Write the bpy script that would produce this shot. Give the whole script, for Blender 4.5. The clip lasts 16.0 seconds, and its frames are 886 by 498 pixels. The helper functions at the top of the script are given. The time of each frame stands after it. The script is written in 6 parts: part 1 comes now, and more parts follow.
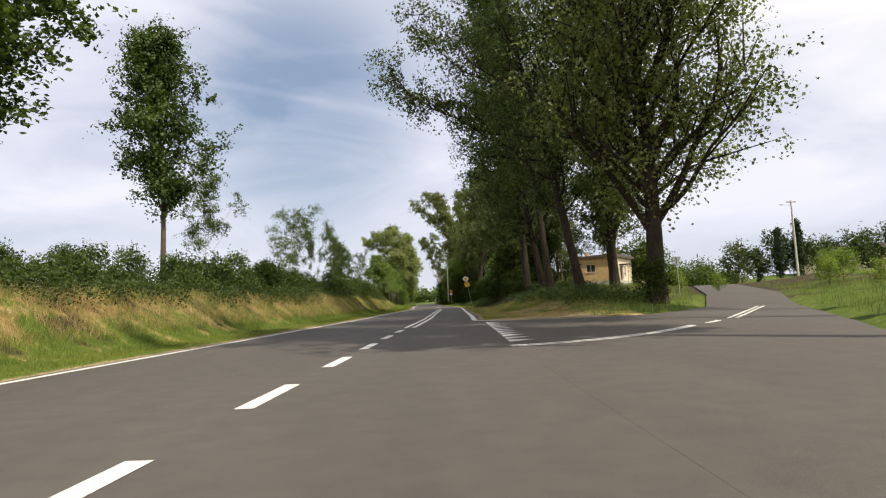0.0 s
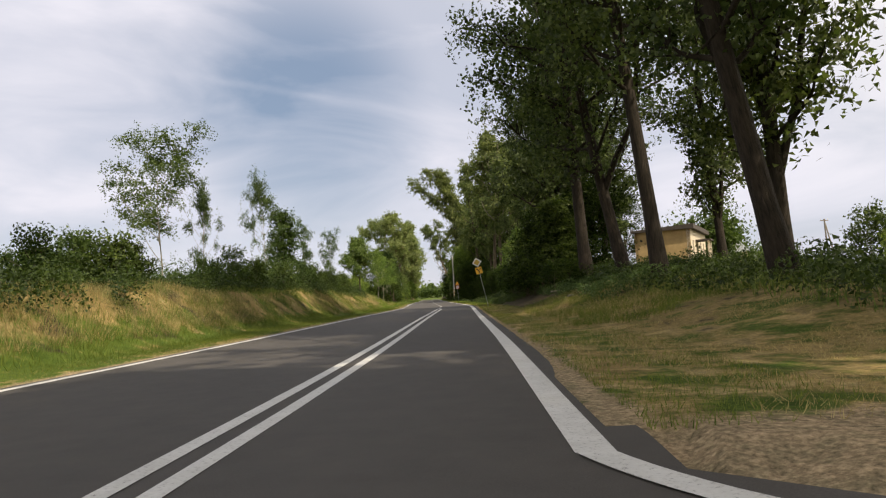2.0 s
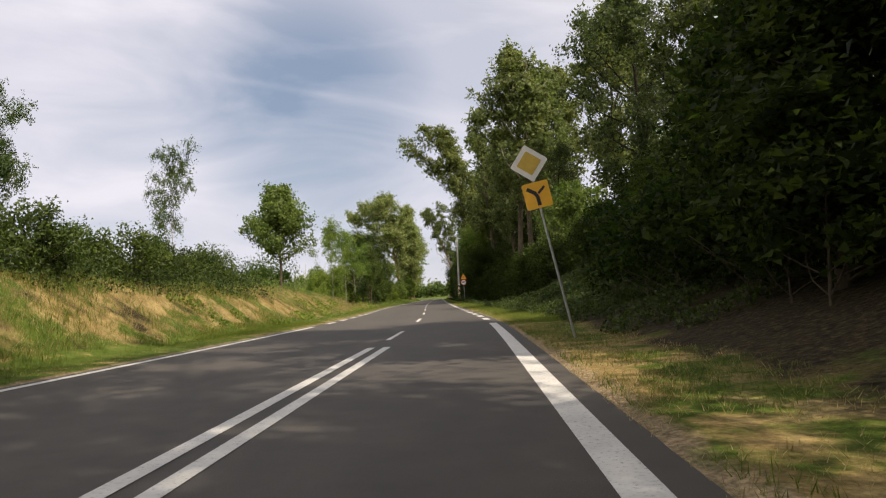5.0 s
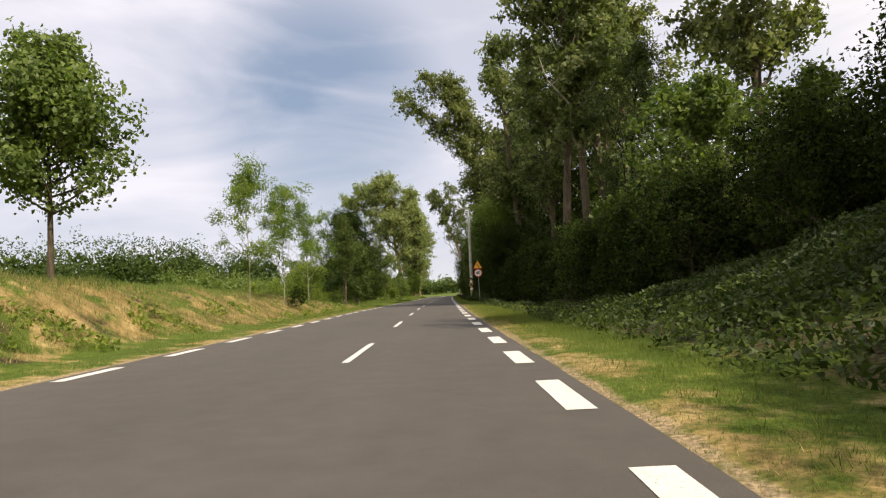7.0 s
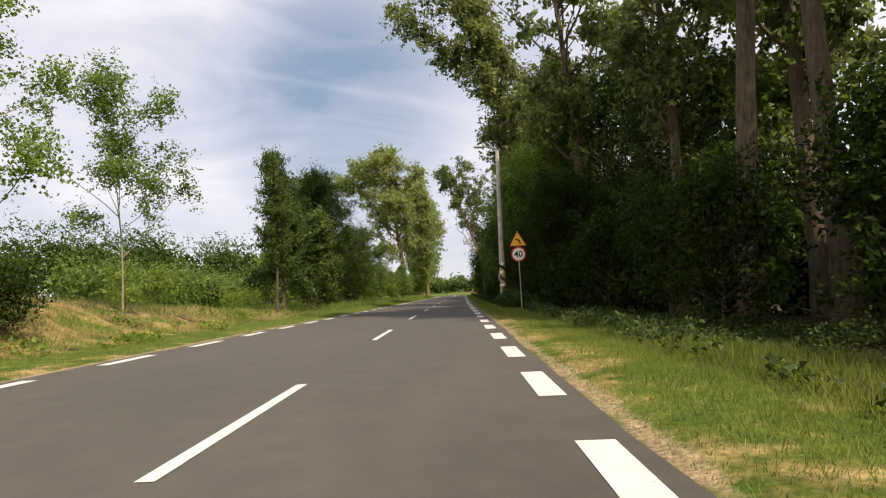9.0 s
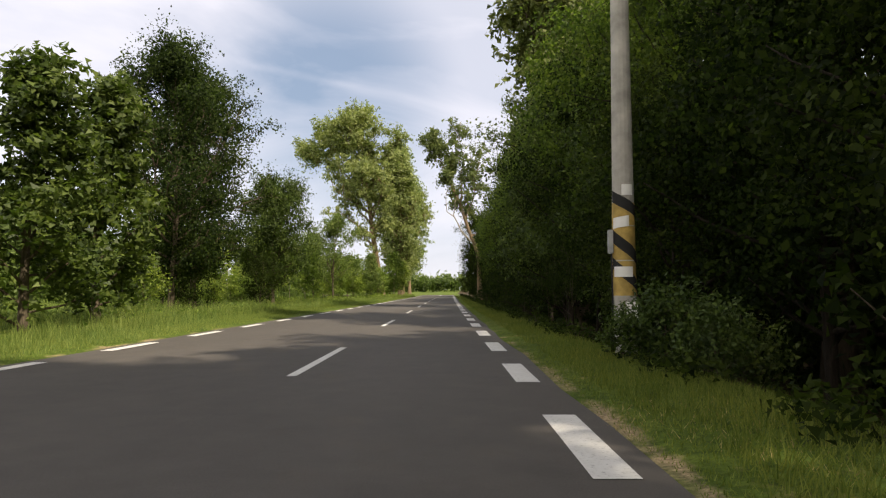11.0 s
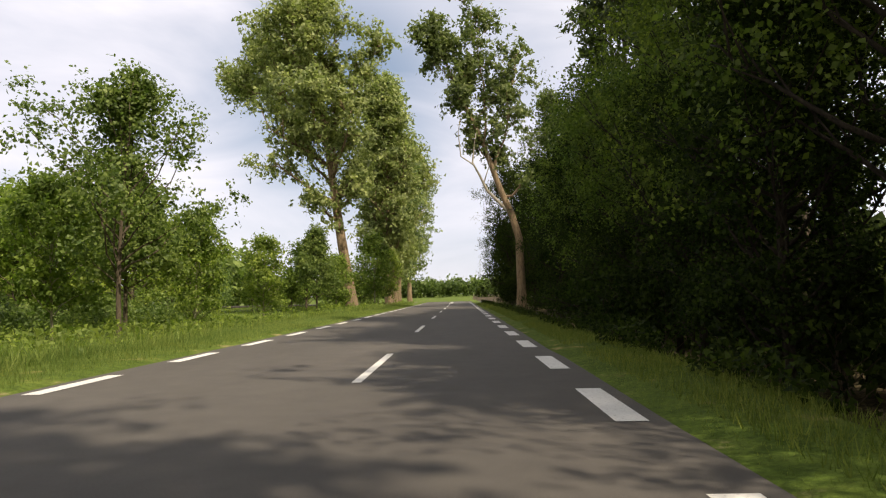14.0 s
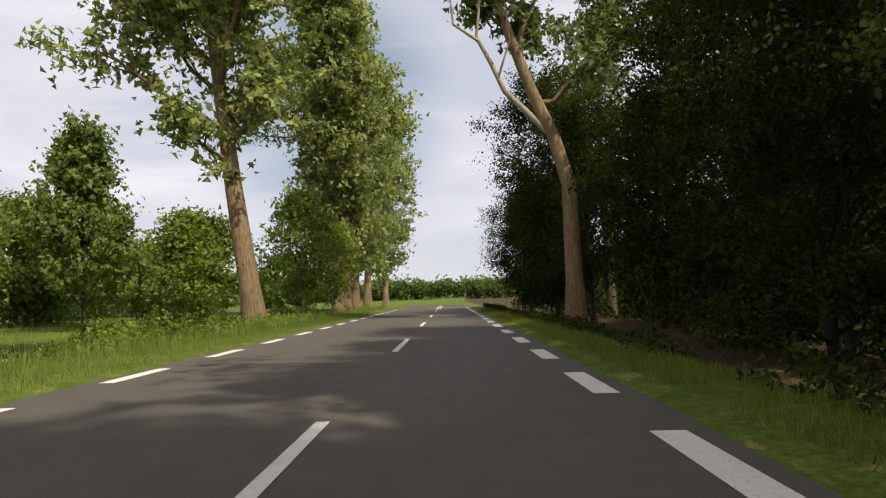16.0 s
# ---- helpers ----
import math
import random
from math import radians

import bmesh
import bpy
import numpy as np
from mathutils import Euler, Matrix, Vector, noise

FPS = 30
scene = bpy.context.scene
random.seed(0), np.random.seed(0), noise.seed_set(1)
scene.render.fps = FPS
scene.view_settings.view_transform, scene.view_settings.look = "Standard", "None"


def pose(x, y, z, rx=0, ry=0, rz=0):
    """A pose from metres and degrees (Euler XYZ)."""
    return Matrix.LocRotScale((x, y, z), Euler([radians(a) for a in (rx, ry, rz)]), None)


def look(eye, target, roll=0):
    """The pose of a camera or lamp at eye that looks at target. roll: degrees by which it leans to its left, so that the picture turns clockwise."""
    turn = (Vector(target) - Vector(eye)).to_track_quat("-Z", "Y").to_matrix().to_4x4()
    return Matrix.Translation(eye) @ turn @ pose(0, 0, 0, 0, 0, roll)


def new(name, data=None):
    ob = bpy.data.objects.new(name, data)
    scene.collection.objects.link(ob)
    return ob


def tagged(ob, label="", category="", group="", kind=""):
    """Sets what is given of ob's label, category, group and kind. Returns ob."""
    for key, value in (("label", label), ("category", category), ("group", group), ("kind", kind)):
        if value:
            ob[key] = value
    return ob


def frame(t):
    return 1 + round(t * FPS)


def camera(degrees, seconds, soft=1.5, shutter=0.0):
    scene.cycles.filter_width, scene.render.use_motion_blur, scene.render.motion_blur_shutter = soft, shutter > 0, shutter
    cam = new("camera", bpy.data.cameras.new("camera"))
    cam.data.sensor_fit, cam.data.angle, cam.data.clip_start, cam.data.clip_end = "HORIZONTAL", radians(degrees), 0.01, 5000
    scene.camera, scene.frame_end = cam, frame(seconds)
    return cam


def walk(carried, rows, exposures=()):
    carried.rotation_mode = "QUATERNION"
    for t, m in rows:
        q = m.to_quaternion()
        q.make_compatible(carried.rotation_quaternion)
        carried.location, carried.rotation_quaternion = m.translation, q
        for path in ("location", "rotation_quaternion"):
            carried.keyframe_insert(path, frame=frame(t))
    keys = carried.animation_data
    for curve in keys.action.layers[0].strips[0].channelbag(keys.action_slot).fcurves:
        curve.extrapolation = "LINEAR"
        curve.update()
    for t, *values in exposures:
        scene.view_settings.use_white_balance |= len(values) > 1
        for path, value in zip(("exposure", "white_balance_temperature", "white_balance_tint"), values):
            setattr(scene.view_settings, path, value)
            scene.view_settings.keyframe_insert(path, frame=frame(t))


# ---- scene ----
cam = camera(67.74, 16.0, soft=1.2)
ROWS = [
    (0, 0.000, 0.000, 1.095, 94.53, 2.37, -0.45),
    (0.5, 0.235, 7.844, 1.095, 94.49, 2.50, -0.33),
    (1, 0.430, 15.629, 1.119, 94.30, 3.59, 0.49),
    (1.5, 0.703, 23.345, 1.101, 94.12, 3.64, -0.75),
    (2, 0.995, 30.974, 1.098, 94.14, 3.16, 0.25),
    (2.5, 1.260, 38.469, 1.102, 94.15, 2.32, 0.72),
    (3, 1.498, 45.905, 1.098, 94.06, 4.58, 0.30),
    (3.5, 1.677, 53.273, 1.107, 94.05, 3.07, 1.14),
    (4, 1.810, 60.623, 1.099, 94.18, 2.32, 0.58),
    (6.5, 2.368, 98.042, 1.106, 93.84, 3.45, 1.69),
    (7, 2.242, 105.677, 1.114, 93.81, 2.68, 1.97),
    (7.5, 2.008, 113.325, 1.086, 93.72, 1.18, 2.61),
    (8, 1.818, 121.150, 1.109, 93.92, 2.42, 3.10),
    (8.5, 1.574, 129.034, 1.095, 93.94, 1.27, 3.54),
    (9, 1.318, 136.937, 1.099, 93.74, 2.27, 3.02),
    (11.5, 0.014, 176.529, 1.101, 93.61, -0.69, 2.09),
    (12, -0.256, 184.720, 1.120, 93.67, -0.25, 3.52),
    (12.5, -0.640, 192.791, 1.113, 93.63, 1.90, 4.30),
    (13, -0.963, 200.706, 1.097, 93.77, 2.01, 2.58),
    (13.5, -1.224, 208.581, 1.104, 93.94, 1.64, 3.31),
    (14, -1.513, 216.384, 1.103, 94.07, 1.19, 2.73),
    (14.5, -1.791, 224.182, 1.073, 94.13, 1.65, 2.30),
    (15, -2.010, 232.049, 1.108, 94.07, 1.47, 2.98),
    (15.5, -2.217, 239.691, 1.087, 94.12, 2.67, 2.18),
    (16, -2.387, 247.213, 1.101, 94.19, 1.69, 1.84),
]
walk(cam, [(t, pose(x, y, z, rx, ry, rz)) for t, x, y, z, rx, ry, rz in ROWS], [(0.0, 0.18, 7100, 9), (1.5, 0.1, 7250, 9), (4.0, 0.0, 7400, 11), (6.5, 0.2, 7450, 11), (9.0, 0.22, 7450, 10), (11.5, 0.4, 7500, 10), (13.5, 0.36, 7500, 10), (15.0, 0.2, 7500, 9), (16.0, 0.12, 7500, 9)])

# ---- world and sun ----
SUN_EL, SUN_AZ = radians(53), radians(136)      # azimuth clockwise from the road's direction (+y)
to_sun = Vector((math.sin(SUN_AZ) * math.cos(SUN_EL), math.cos(SUN_AZ) * math.cos(SUN_EL), math.sin(SUN_EL)))
sun = new("sun", bpy.data.lights.new("sun", "SUN"))
sun.data.energy, sun.data.angle, sun.data.color = 5.0, radians(0.6), (1.0, 0.94, 0.84)
sun.matrix_world = look((0, 0, 80), Vector((0, 0, 80)) - to_sun)

world = bpy.data.worlds.new("sky")
scene.world = world
world.use_nodes = True
nt = world.node_tree
nt.nodes.clear()
w_out = nt.nodes.new("ShaderNodeOutputWorld")
w_bg = nt.nodes.new("ShaderNodeBackground")
w_sky = nt.nodes.new("ShaderNodeTexSky")
w_sky.sky_type, w_sky.sun_disc = "NISHITA", False
w_sky.sun_elevation, w_sky.sun_rotation = SUN_EL, SUN_AZ
w_sky.air_density, w_sky.dust_density, w_sky.ozone_density = 1.0, 0.8, 1.5
w_co = nt.nodes.new("ShaderNodeTexCoord")
w_map = nt.nodes.new("ShaderNodeMapping")
w_map.inputs["Scale"].default_value = (2.0, 2.6, 7.0)
w_map.inputs["Rotation"].default_value = (0.25, 0.3, 0.5)
w_noise = nt.nodes.new("ShaderNodeTexNoise")
w_noise.inputs["Scale"].default_value, w_noise.inputs["Detail"].default_value = 1.3, 7.0
w_noise.inputs["Roughness"].default_value, w_noise.inputs["Distortion"].default_value = 0.52, 0.6
w_ramp = nt.nodes.new("ShaderNodeMapRange")
w_ramp.inputs["From Min"].default_value, w_ramp.inputs["From Max"].default_value = 0.38, 0.68
w_ramp.inputs["To Min"].default_value, w_ramp.inputs["To Max"].default_value = 0.48, 0.92
w_mix = nt.nodes.new("ShaderNodeMix")
w_mix.data_type = "RGBA"
w_mix.inputs["B"].default_value = (9.3, 9.6, 11.6, 1)
w_dot = nt.nodes.new("ShaderNodeVectorMath")
w_dot.operation = "DOT_PRODUCT"
w_dot.inputs[1].default_value = to_sun
w_glow = nt.nodes.new("ShaderNodeMapRange")
w_glow.interpolation_type = "SMOOTHSTEP"
w_glow.inputs["From Min"].default_value, w_glow.inputs["From Max"].default_value = -0.12, 0.6
w_glow.inputs["To Max"].default_value = 0.9
w_haze = nt.nodes.new("ShaderNodeMix")
w_haze.data_type = "RGBA"
w_haze.inputs["B"].default_value = (14.5, 14.1, 13.8, 1)
nt.links.new(w_co.outputs["Generated"], w_map.inputs["Vector"])
nt.links.new(w_map.outputs["Vector"], w_noise.inputs["Vector"])
nt.links.new(w_noise.outputs["Fac"], w_ramp.inputs["Value"])
# a bluer opening in the thin cloud
w_gap = nt.nodes.new("ShaderNodeVectorMath")
w_gap.operation = "DOT_PRODUCT"
w_gap.inputs[1].default_value = Vector((-0.19, 0.93, 0.27)).normalized()
w_open = nt.nodes.new("ShaderNodeMapRange")
w_open.interpolation_type = "SMOOTHSTEP"
w_open.inputs["From Min"].default_value, w_open.inputs["From Max"].default_value = 0.978, 1.0
w_open.inputs["To Max"].default_value = 0.5
w_less = nt.nodes.new("ShaderNodeMath")
w_less.operation, w_less.use_clamp = "SUBTRACT", True
nt.links.new(w_co.outputs["Generated"], w_gap.inputs[0])
nt.links.new(w_gap.outputs["Value"], w_open.inputs["Value"])
nt.links.new(w_ramp.outputs["Result"], w_less.inputs[0])
nt.links.new(w_open.outputs["Result"], w_less.inputs[1])
# a thin vapour trail across that opening
w_trail = nt.nodes.new("ShaderNodeVectorMath")
w_trail.operation = "DOT_PRODUCT"
w_trail.inputs[1].default_value = Vector((-0.215, 0.26, -0.94)).normalized()
w_abs = nt.nodes.new("ShaderNodeMath")
w_abs.operation = "ABSOLUTE"
w_thin = nt.nodes.new("ShaderNodeMapRange")
w_thin.interpolation_type = "SMOOTHSTEP"
w_thin.inputs["From Min"].default_value, w_thin.inputs["From Max"].default_value = 0.0, 0.009
w_thin.inputs["To Min"].default_value, w_thin.inputs["To Max"].default_value = 0.35, 0.0
w_wisp = nt.nodes.new("ShaderNodeTexNoise")
w_wisp.inputs["Scale"].default_value, w_wisp.inputs["Detail"].default_value = 14.0, 5.0
w_lit = nt.nodes.new("ShaderNodeMath")
w_lit.operation = "MULTIPLY"
w_lit2 = nt.nodes.new("ShaderNodeMath")
w_lit2.operation = "MULTIPLY"
w_sum = nt.nodes.new("ShaderNodeMath")
w_sum.operation, w_sum.use_clamp = "ADD", True
nt.links.new(w_co.outputs["Generated"], w_trail.inputs[0])
nt.links.new(w_trail.outputs["Value"], w_abs.inputs[0])
nt.links.new(w_abs.outputs[0], w_thin.inputs["Value"])
nt.links.new(w_co.outputs["Generated"], w_wisp.inputs["Vector"])
nt.links.new(w_thin.outputs["Result"], w_lit.inputs[0])
nt.links.new(w_wisp.outputs["Fac"], w_lit.inputs[1])
nt.links.new(w_lit.outputs[0], w_lit2.inputs[0])
nt.links.new(w_open.outputs["Result"], w_lit2.inputs[1])
nt.links.new(w_lit2.outputs[0], w_sum.inputs[1])
w_sep = nt.nodes.new("ShaderNodeSeparateXYZ")
w_high = nt.nodes.new("ShaderNodeMapRange")
w_high.interpolation_type = "SMOOTHSTEP"
w_high.inputs["From Min"].default_value, w_high.inputs["From Max"].default_value = 0.5, 0.9
w_high.inputs["To Min"].default_value, w_high.inputs["To Max"].default_value = 1.0, 0.25
w_veil = nt.nodes.new("ShaderNodeMath")
w_veil.operation = "MULTIPLY"
w_bright = nt.nodes.new("ShaderNodeMath")
w_bright.operation = "MULTIPLY"
nt.links.new(w_co.outputs["Generated"], w_sep.inputs[0])
nt.links.new(w_sep.outputs["Z"], w_high.inputs["Value"])
nt.links.new(w_less.outputs[0], w_sum.inputs[0])
nt.links.new(w_sum.outputs[0], w_veil.inputs[0])
nt.links.new(w_high.outputs["Result"], w_veil.inputs[1])
nt.links.new(w_veil.outputs[0], w_mix.inputs["Factor"])
w_blue = nt.nodes.new("ShaderNodeMix")
w_blue.data_type = "RGBA"
w_blue.inputs["Factor"].default_value = 0.6
w_blue.inputs["B"].default_value = (3.5, 4.8, 7.4, 1)
nt.links.new(w_sky.outputs["Color"], w_blue.inputs["A"])
nt.links.new(w_blue.outputs["Result"], w_mix.inputs["A"])
nt.links.new(w_co.outputs["Generated"], w_dot.inputs[0])
nt.links.new(w_dot.outputs["Value"], w_glow.inputs["Value"])
nt.links.new(w_glow.outputs["Result"], w_bright.inputs[0])
nt.links.new(w_high.outputs["Result"], w_bright.inputs[1])
nt.links.new(w_bright.outputs[0], w_haze.inputs["Factor"])
nt.links.new(w_mix.outputs["Result"], w_haze.inputs["A"])
nt.links.new(w_haze.outputs["Result"], w_bg.inputs["Color"])
w_bg.inputs["Strength"].default_value = 0.088
nt.links.new(w_bg.outputs["Background"], w_out.inputs["Surface"])


# ---- materials ----
def material(name, rough=0.8, spec=0.3):
    m = bpy.data.materials.new(name)
    m.use_nodes = True
    n = m.node_tree
    b = n.nodes["Principled BSDF"]
    b.inputs["Roughness"].default_value = rough
    b.inputs["Specular IOR Level"].default_value = spec
    return m, n, b


def noise_node(n, scale, detail=4.0, rough=0.55, coords="Object", squash=None):
    co = n.nodes.new("ShaderNodeTexCoord")
    t = n.nodes.new("ShaderNodeTexNoise")
    t.inputs["Scale"].default_value, t.inputs["Detail"].default_value, t.inputs["Roughness"].default_value = scale, detail, rough
    if squash:
        mp = n.nodes.new("ShaderNodeMapping")
        mp.inputs["Scale"].default_value = squash
        n.links.new(co.outputs[coords], mp.inputs["Vector"])
        n.links.new(mp.outputs["Vector"], t.inputs["Vector"])
    else:
        n.links.new(co.outputs[coords], t.inputs["Vector"])
    return t.outputs["Fac"]


def ramp(n, fac, stops):
    r = n.nodes.new("ShaderNodeValToRGB")
    while len(r.color_ramp.elements) < len(stops):
        r.color_ramp.elements.new(0.5)
    for e, (p, c) in zip(r.color_ramp.elements, stops):
        e.position, e.color = p, (*c, 1)
    n.links.new(fac, r.inputs["Fac"])
    return r.outputs["Color"]


def mix(n, fac, a, b, mode="MIX"):
    m = n.nodes.new("ShaderNodeMix")
    m.data_type, m.blend_type = "RGBA", mode
    for v, s in ((fac, "Factor"), (a, "A"), (b, "B")):
        if isinstance(v, (int, float)):
            m.inputs[s].default_value = v
        elif isinstance(v, tuple):
            m.inputs[s].default_value = (*v, 1)
        else:
            n.links.new(v, m.inputs[s])
    return m.outputs["Result"]


def bump(n, b, height, strength=0.4, distance=0.02):
    u = n.nodes.new("ShaderNodeBump")
    u.inputs["Strength"].default_value, u.inputs["Distance"].default_value = strength, distance
    n.links.new(height, u.inputs["Height"])
    n.links.new(u.outputs["Normal"], b.inputs["Normal"])


def plain(name, colour, rough=0.6, spec=0.4, metal=0.0, vary=0.15, scale=6.0):
    m, n, b = material(name, rough, spec)
    b.inputs["Metallic"].default_value = metal
    dark = tuple(c * (1 - vary) for c in colour)
    light = tuple(min(1, c * (1 + vary)) for c in colour)
    f = noise_node(n, scale, 6)
    n.links.new(ramp(n, f, [(0.3, dark), (0.7, light)]), b.inputs["Base Color"])
    bump(n, b, f, 0.15, 0.01)
    return m


def asphalt():
    m, n, b = material("asphalt", 0.78, 0.35)
    broad = noise_node(n, 0.35, 5, 0.6, squash=(1.0, 0.25, 1.0))
    fine = noise_node(n, 90, 3, 0.7)
    patch = noise_node(n, 2.2, 6, 0.65)
    c = ramp(n, broad, [(0.3, (0.066, 0.058, 0.051)), (0.7, (0.086, 0.076, 0.067))])
    c = mix(n, 0.55, c, ramp(n, fine, [(0.35, (0.55, 0.55, 0.55)), (0.65, (1.4, 1.4, 1.4))]), "MULTIPLY")
    c = mix(n, 0.42, c, ramp(n, patch, [(0.35, (0.7, 0.7, 0.7)), (0.7, (1.25, 1.24, 1.2))]), "MULTIPLY")
    n.links.new(c, b.inputs["Base Color"])
    bump(n, b, fine, 0.35, 0.004)
    return m


def road_paint():
    m, n, b = material("road_paint", 0.6, 0.4)
    worn = noise_node(n, 26, 6, 0.7)
    broad = noise_node(n, 3.0, 4, 0.6)
    c = ramp(n, worn, [(0.33, (0.3, 0.285, 0.27)), (0.43, (0.64, 0.62, 0.585)), (0.8, (0.73, 0.715, 0.685))])
    c = mix(n, 0.35, c, ramp(n, broad, [(0.35, (0.66, 0.65, 0.62)), (0.62, (1, 1, 1))]), "MULTIPLY")
    n.links.new(c, b.inputs["Base Color"])
    bump(n, b, worn, 0.3, 0.004)
    return m


def ground_mat():
    m, n, b = material("ground", 0.95, 0.1)
    big = noise_node(n, 0.16, 5, 0.6)
    mid = noise_node(n, 1.1, 6, 0.65)
    fine = noise_node(n, 17, 5, 0.7)
    green = ramp(n, mid, [(0.3, (0.048, 0.08, 0.013)), (0.55, (0.085, 0.122, 0.023)), (0.75, (0.145, 0.16, 0.044))])
    straw = ramp(n, mid, [(0.3, (0.13, 0.092, 0.038)), (0.55, (0.27, 0.2, 0.09)), (0.78, (0.42, 0.34, 0.18))])
    litter = noise_node(n, 9, 6, 0.75)
    # soil with leaf litter, darkened further for the deep shade under the trees
    soil_and_shade = ramp(n, litter, [(0.32, (0.014, 0.011, 0.008)), (0.5, (0.05, 0.038, 0.024)), (0.6, (0.07, 0.06, 0.03)), (0.72, (0.13, 0.1, 0.06))])
    sand = ramp(n, fine, [(0.3, (0.2, 0.15, 0.095)), (0.7, (0.36, 0.28, 0.185))])

    def attr(name, gain):
        a = n.nodes.new("ShaderNodeAttribute")
        a.attribute_name = name
        x = n.nodes.new("ShaderNodeMath")
        x.operation = "ADD"
        n.links.new(a.outputs["Fac"], x.inputs[0])
        y = n.nodes.new("ShaderNodeMapRange")
        y.inputs["From Min"].default_value, y.inputs["From Max"].default_value = 0.3, 0.7
        y.inputs["To Min"].default_value, y.inputs["To Max"].default_value = -gain, gain
        n.links.new(mid, y.inputs["Value"])
        n.links.new(y.outputs["Result"], x.inputs[1])
        z = n.nodes.new("ShaderNodeMapRange")
        z.inputs["From Min"].default_value, z.inputs["From Max"].default_value = 0.35, 0.65
        n.links.new(x.outputs[0], z.inputs["Value"])
        return z.outputs["Result"]

    c = mix(n, attr("dry", 0.4), green, straw)
    c = mix(n, attr("bare", 0.3), c, soil_and_shade)
    c = mix(n, attr("sandy", 0.3), c, sand)
    clumps = noise_node(n, 4.5, 5, 0.7)
    c = mix(n, 0.7, c, ramp(n, fine, [(0.3, (0.4, 0.42, 0.4)), (0.7, (1.6, 1.55, 1.5))]), "MULTIPLY")
    c = mix(n, 0.6, c, ramp(n, clumps, [(0.32, (0.5, 0.58, 0.5)), (0.66, (1.45, 1.35, 1.3))]), "MULTIPLY")
    c = mix(n, 0.4, c, ramp(n, big, [(0.35, (0.75, 0.8, 0.75)), (0.65, (1.2, 1.15, 1.1))]), "MULTIPLY")
    n.links.new(c, b.inputs["Base Color"])
    bump(n, b, fine, 0.7, 0.035)
    return m


def leaf_mat(name, dark, light, glow=0.35, rough=0.55, spec=0.3):
    m, n, b = material(name, rough, spec)
    geo = n.nodes.new("ShaderNodeNewGeometry")
    ob = n.nodes.new("ShaderNodeObjectInfo")
    c = ramp(n, geo.outputs["Random Per Island"], [(0.0, dark), (0.6, tuple((a + e) / 2 for a, e in zip(dark, light))), (1.0, light)])
    broad = noise_node(n, 0.75, 3, 0.55)
    c = mix(n, 0.85, c, ramp(n, broad, [(0.34, (0.6, 0.66, 0.62)), (0.66, (1.4, 1.32, 1.15))]), "MULTIPLY")
    tint = ramp(n, ob.outputs["Random"], [(0.0, (0.86, 0.92, 0.9)), (1.0, (1.16, 1.08, 0.95))])
    c = mix(n, 1.0, c, tint, "MULTIPLY")
    n.links.new(c, b.inputs["Base Color"])
    tr = n.nodes.new("ShaderNodeBsdfTranslucent")
    n.links.new(mix(n, 1.0, c, (1.15, 1.3, 0.8), "MULTIPLY"), tr.inputs["Color"])
    ms = n.nodes.new("ShaderNodeMixShader")
    ms.inputs["Fac"].default_value = glow
    n.links.new(b.outputs["BSDF"], ms.inputs[1])
    n.links.new(tr.outputs["BSDF"], ms.inputs[2])
    n.links.new(ms.outputs["Shader"], n.nodes["Material Output"].inputs["Surface"])
    return m


def bark_mat(name, dark, light):
    m, n, b = material(name, 0.9, 0.2)
    f = noise_node(n, 5, 7, 0.7, squash=(2.2, 2.2, 0.35))
    g = noise_node(n, 0.7, 4, 0.6)
    c = ramp(n, f, [(0.3, dark), (0.7, light)])
    c = mix(n, 0.5, c, ramp(n, g, [(0.35, (0.7, 0.72, 0.65)), (0.65, (1.25, 1.2, 1.1))]), "MULTIPLY")
    n.links.new(c, b.inputs["Base Color"])
    bump(n, b, f, 0.9, 0.06)
    return m


def grass_mat(name, low, high):
    m, n, b = material(name, 0.6, 0.2)
    geo = n.nodes.new("ShaderNodeNewGeometry")
    big = noise_node(n, 0.5, 4, 0.6)
    c = ramp(n, geo.outputs["Random Per Island"], [(0.0, low), (1.0, high)])
    c = mix(n, 0.6, c, ramp(n, big, [(0.35, (0.7, 0.8, 0.7)), (0.65, (1.3, 1.15, 1.0))]), "MULTIPLY")
    n.links.new(c, b.inputs["Base Color"])
    tr = n.nodes.new("ShaderNodeBsdfTranslucent")
    n.links.new(c, tr.inputs["Color"])
    ms = n.nodes.new("ShaderNodeMixShader")
    ms.inputs["Fac"].default_value = 0.42
    n.links.new(b.outputs["BSDF"], ms.inputs[1])
    n.links.new(tr.outputs["BSDF"], ms.inputs[2])
    n.links.new(ms.outputs["Shader"], n.nodes["Material Output"].inputs["Surface"])
    return m


M_ASPHALT, M_PAINT, M_GROUND = asphalt(), road_paint(), ground_mat()
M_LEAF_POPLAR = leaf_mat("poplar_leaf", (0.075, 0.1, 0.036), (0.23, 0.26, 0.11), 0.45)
# darker copy of the poplar leaf, with shade put into its colour
M_LEAF_SHADY = leaf_mat("shaded_poplar_leaf", (0.032, 0.05, 0.016), (0.125, 0.155, 0.058), 0.42)
M_LEAF_MAPLE = leaf_mat("maple_leaf", (0.07, 0.115, 0.032), (0.19, 0.25, 0.08), 0.45)
M_LEAF_NORWAY = leaf_mat("norway_maple_leaf", (0.04, 0.075, 0.016), (0.15, 0.205, 0.05), 0.42)
# bright counterpart of the wood leaf: sunlight is put into its colour
M_LEAF_SUNLIT = leaf_mat("sunlit_wood_leaf", (0.05, 0.085, 0.016), (0.17, 0.225, 0.05), 0.62)
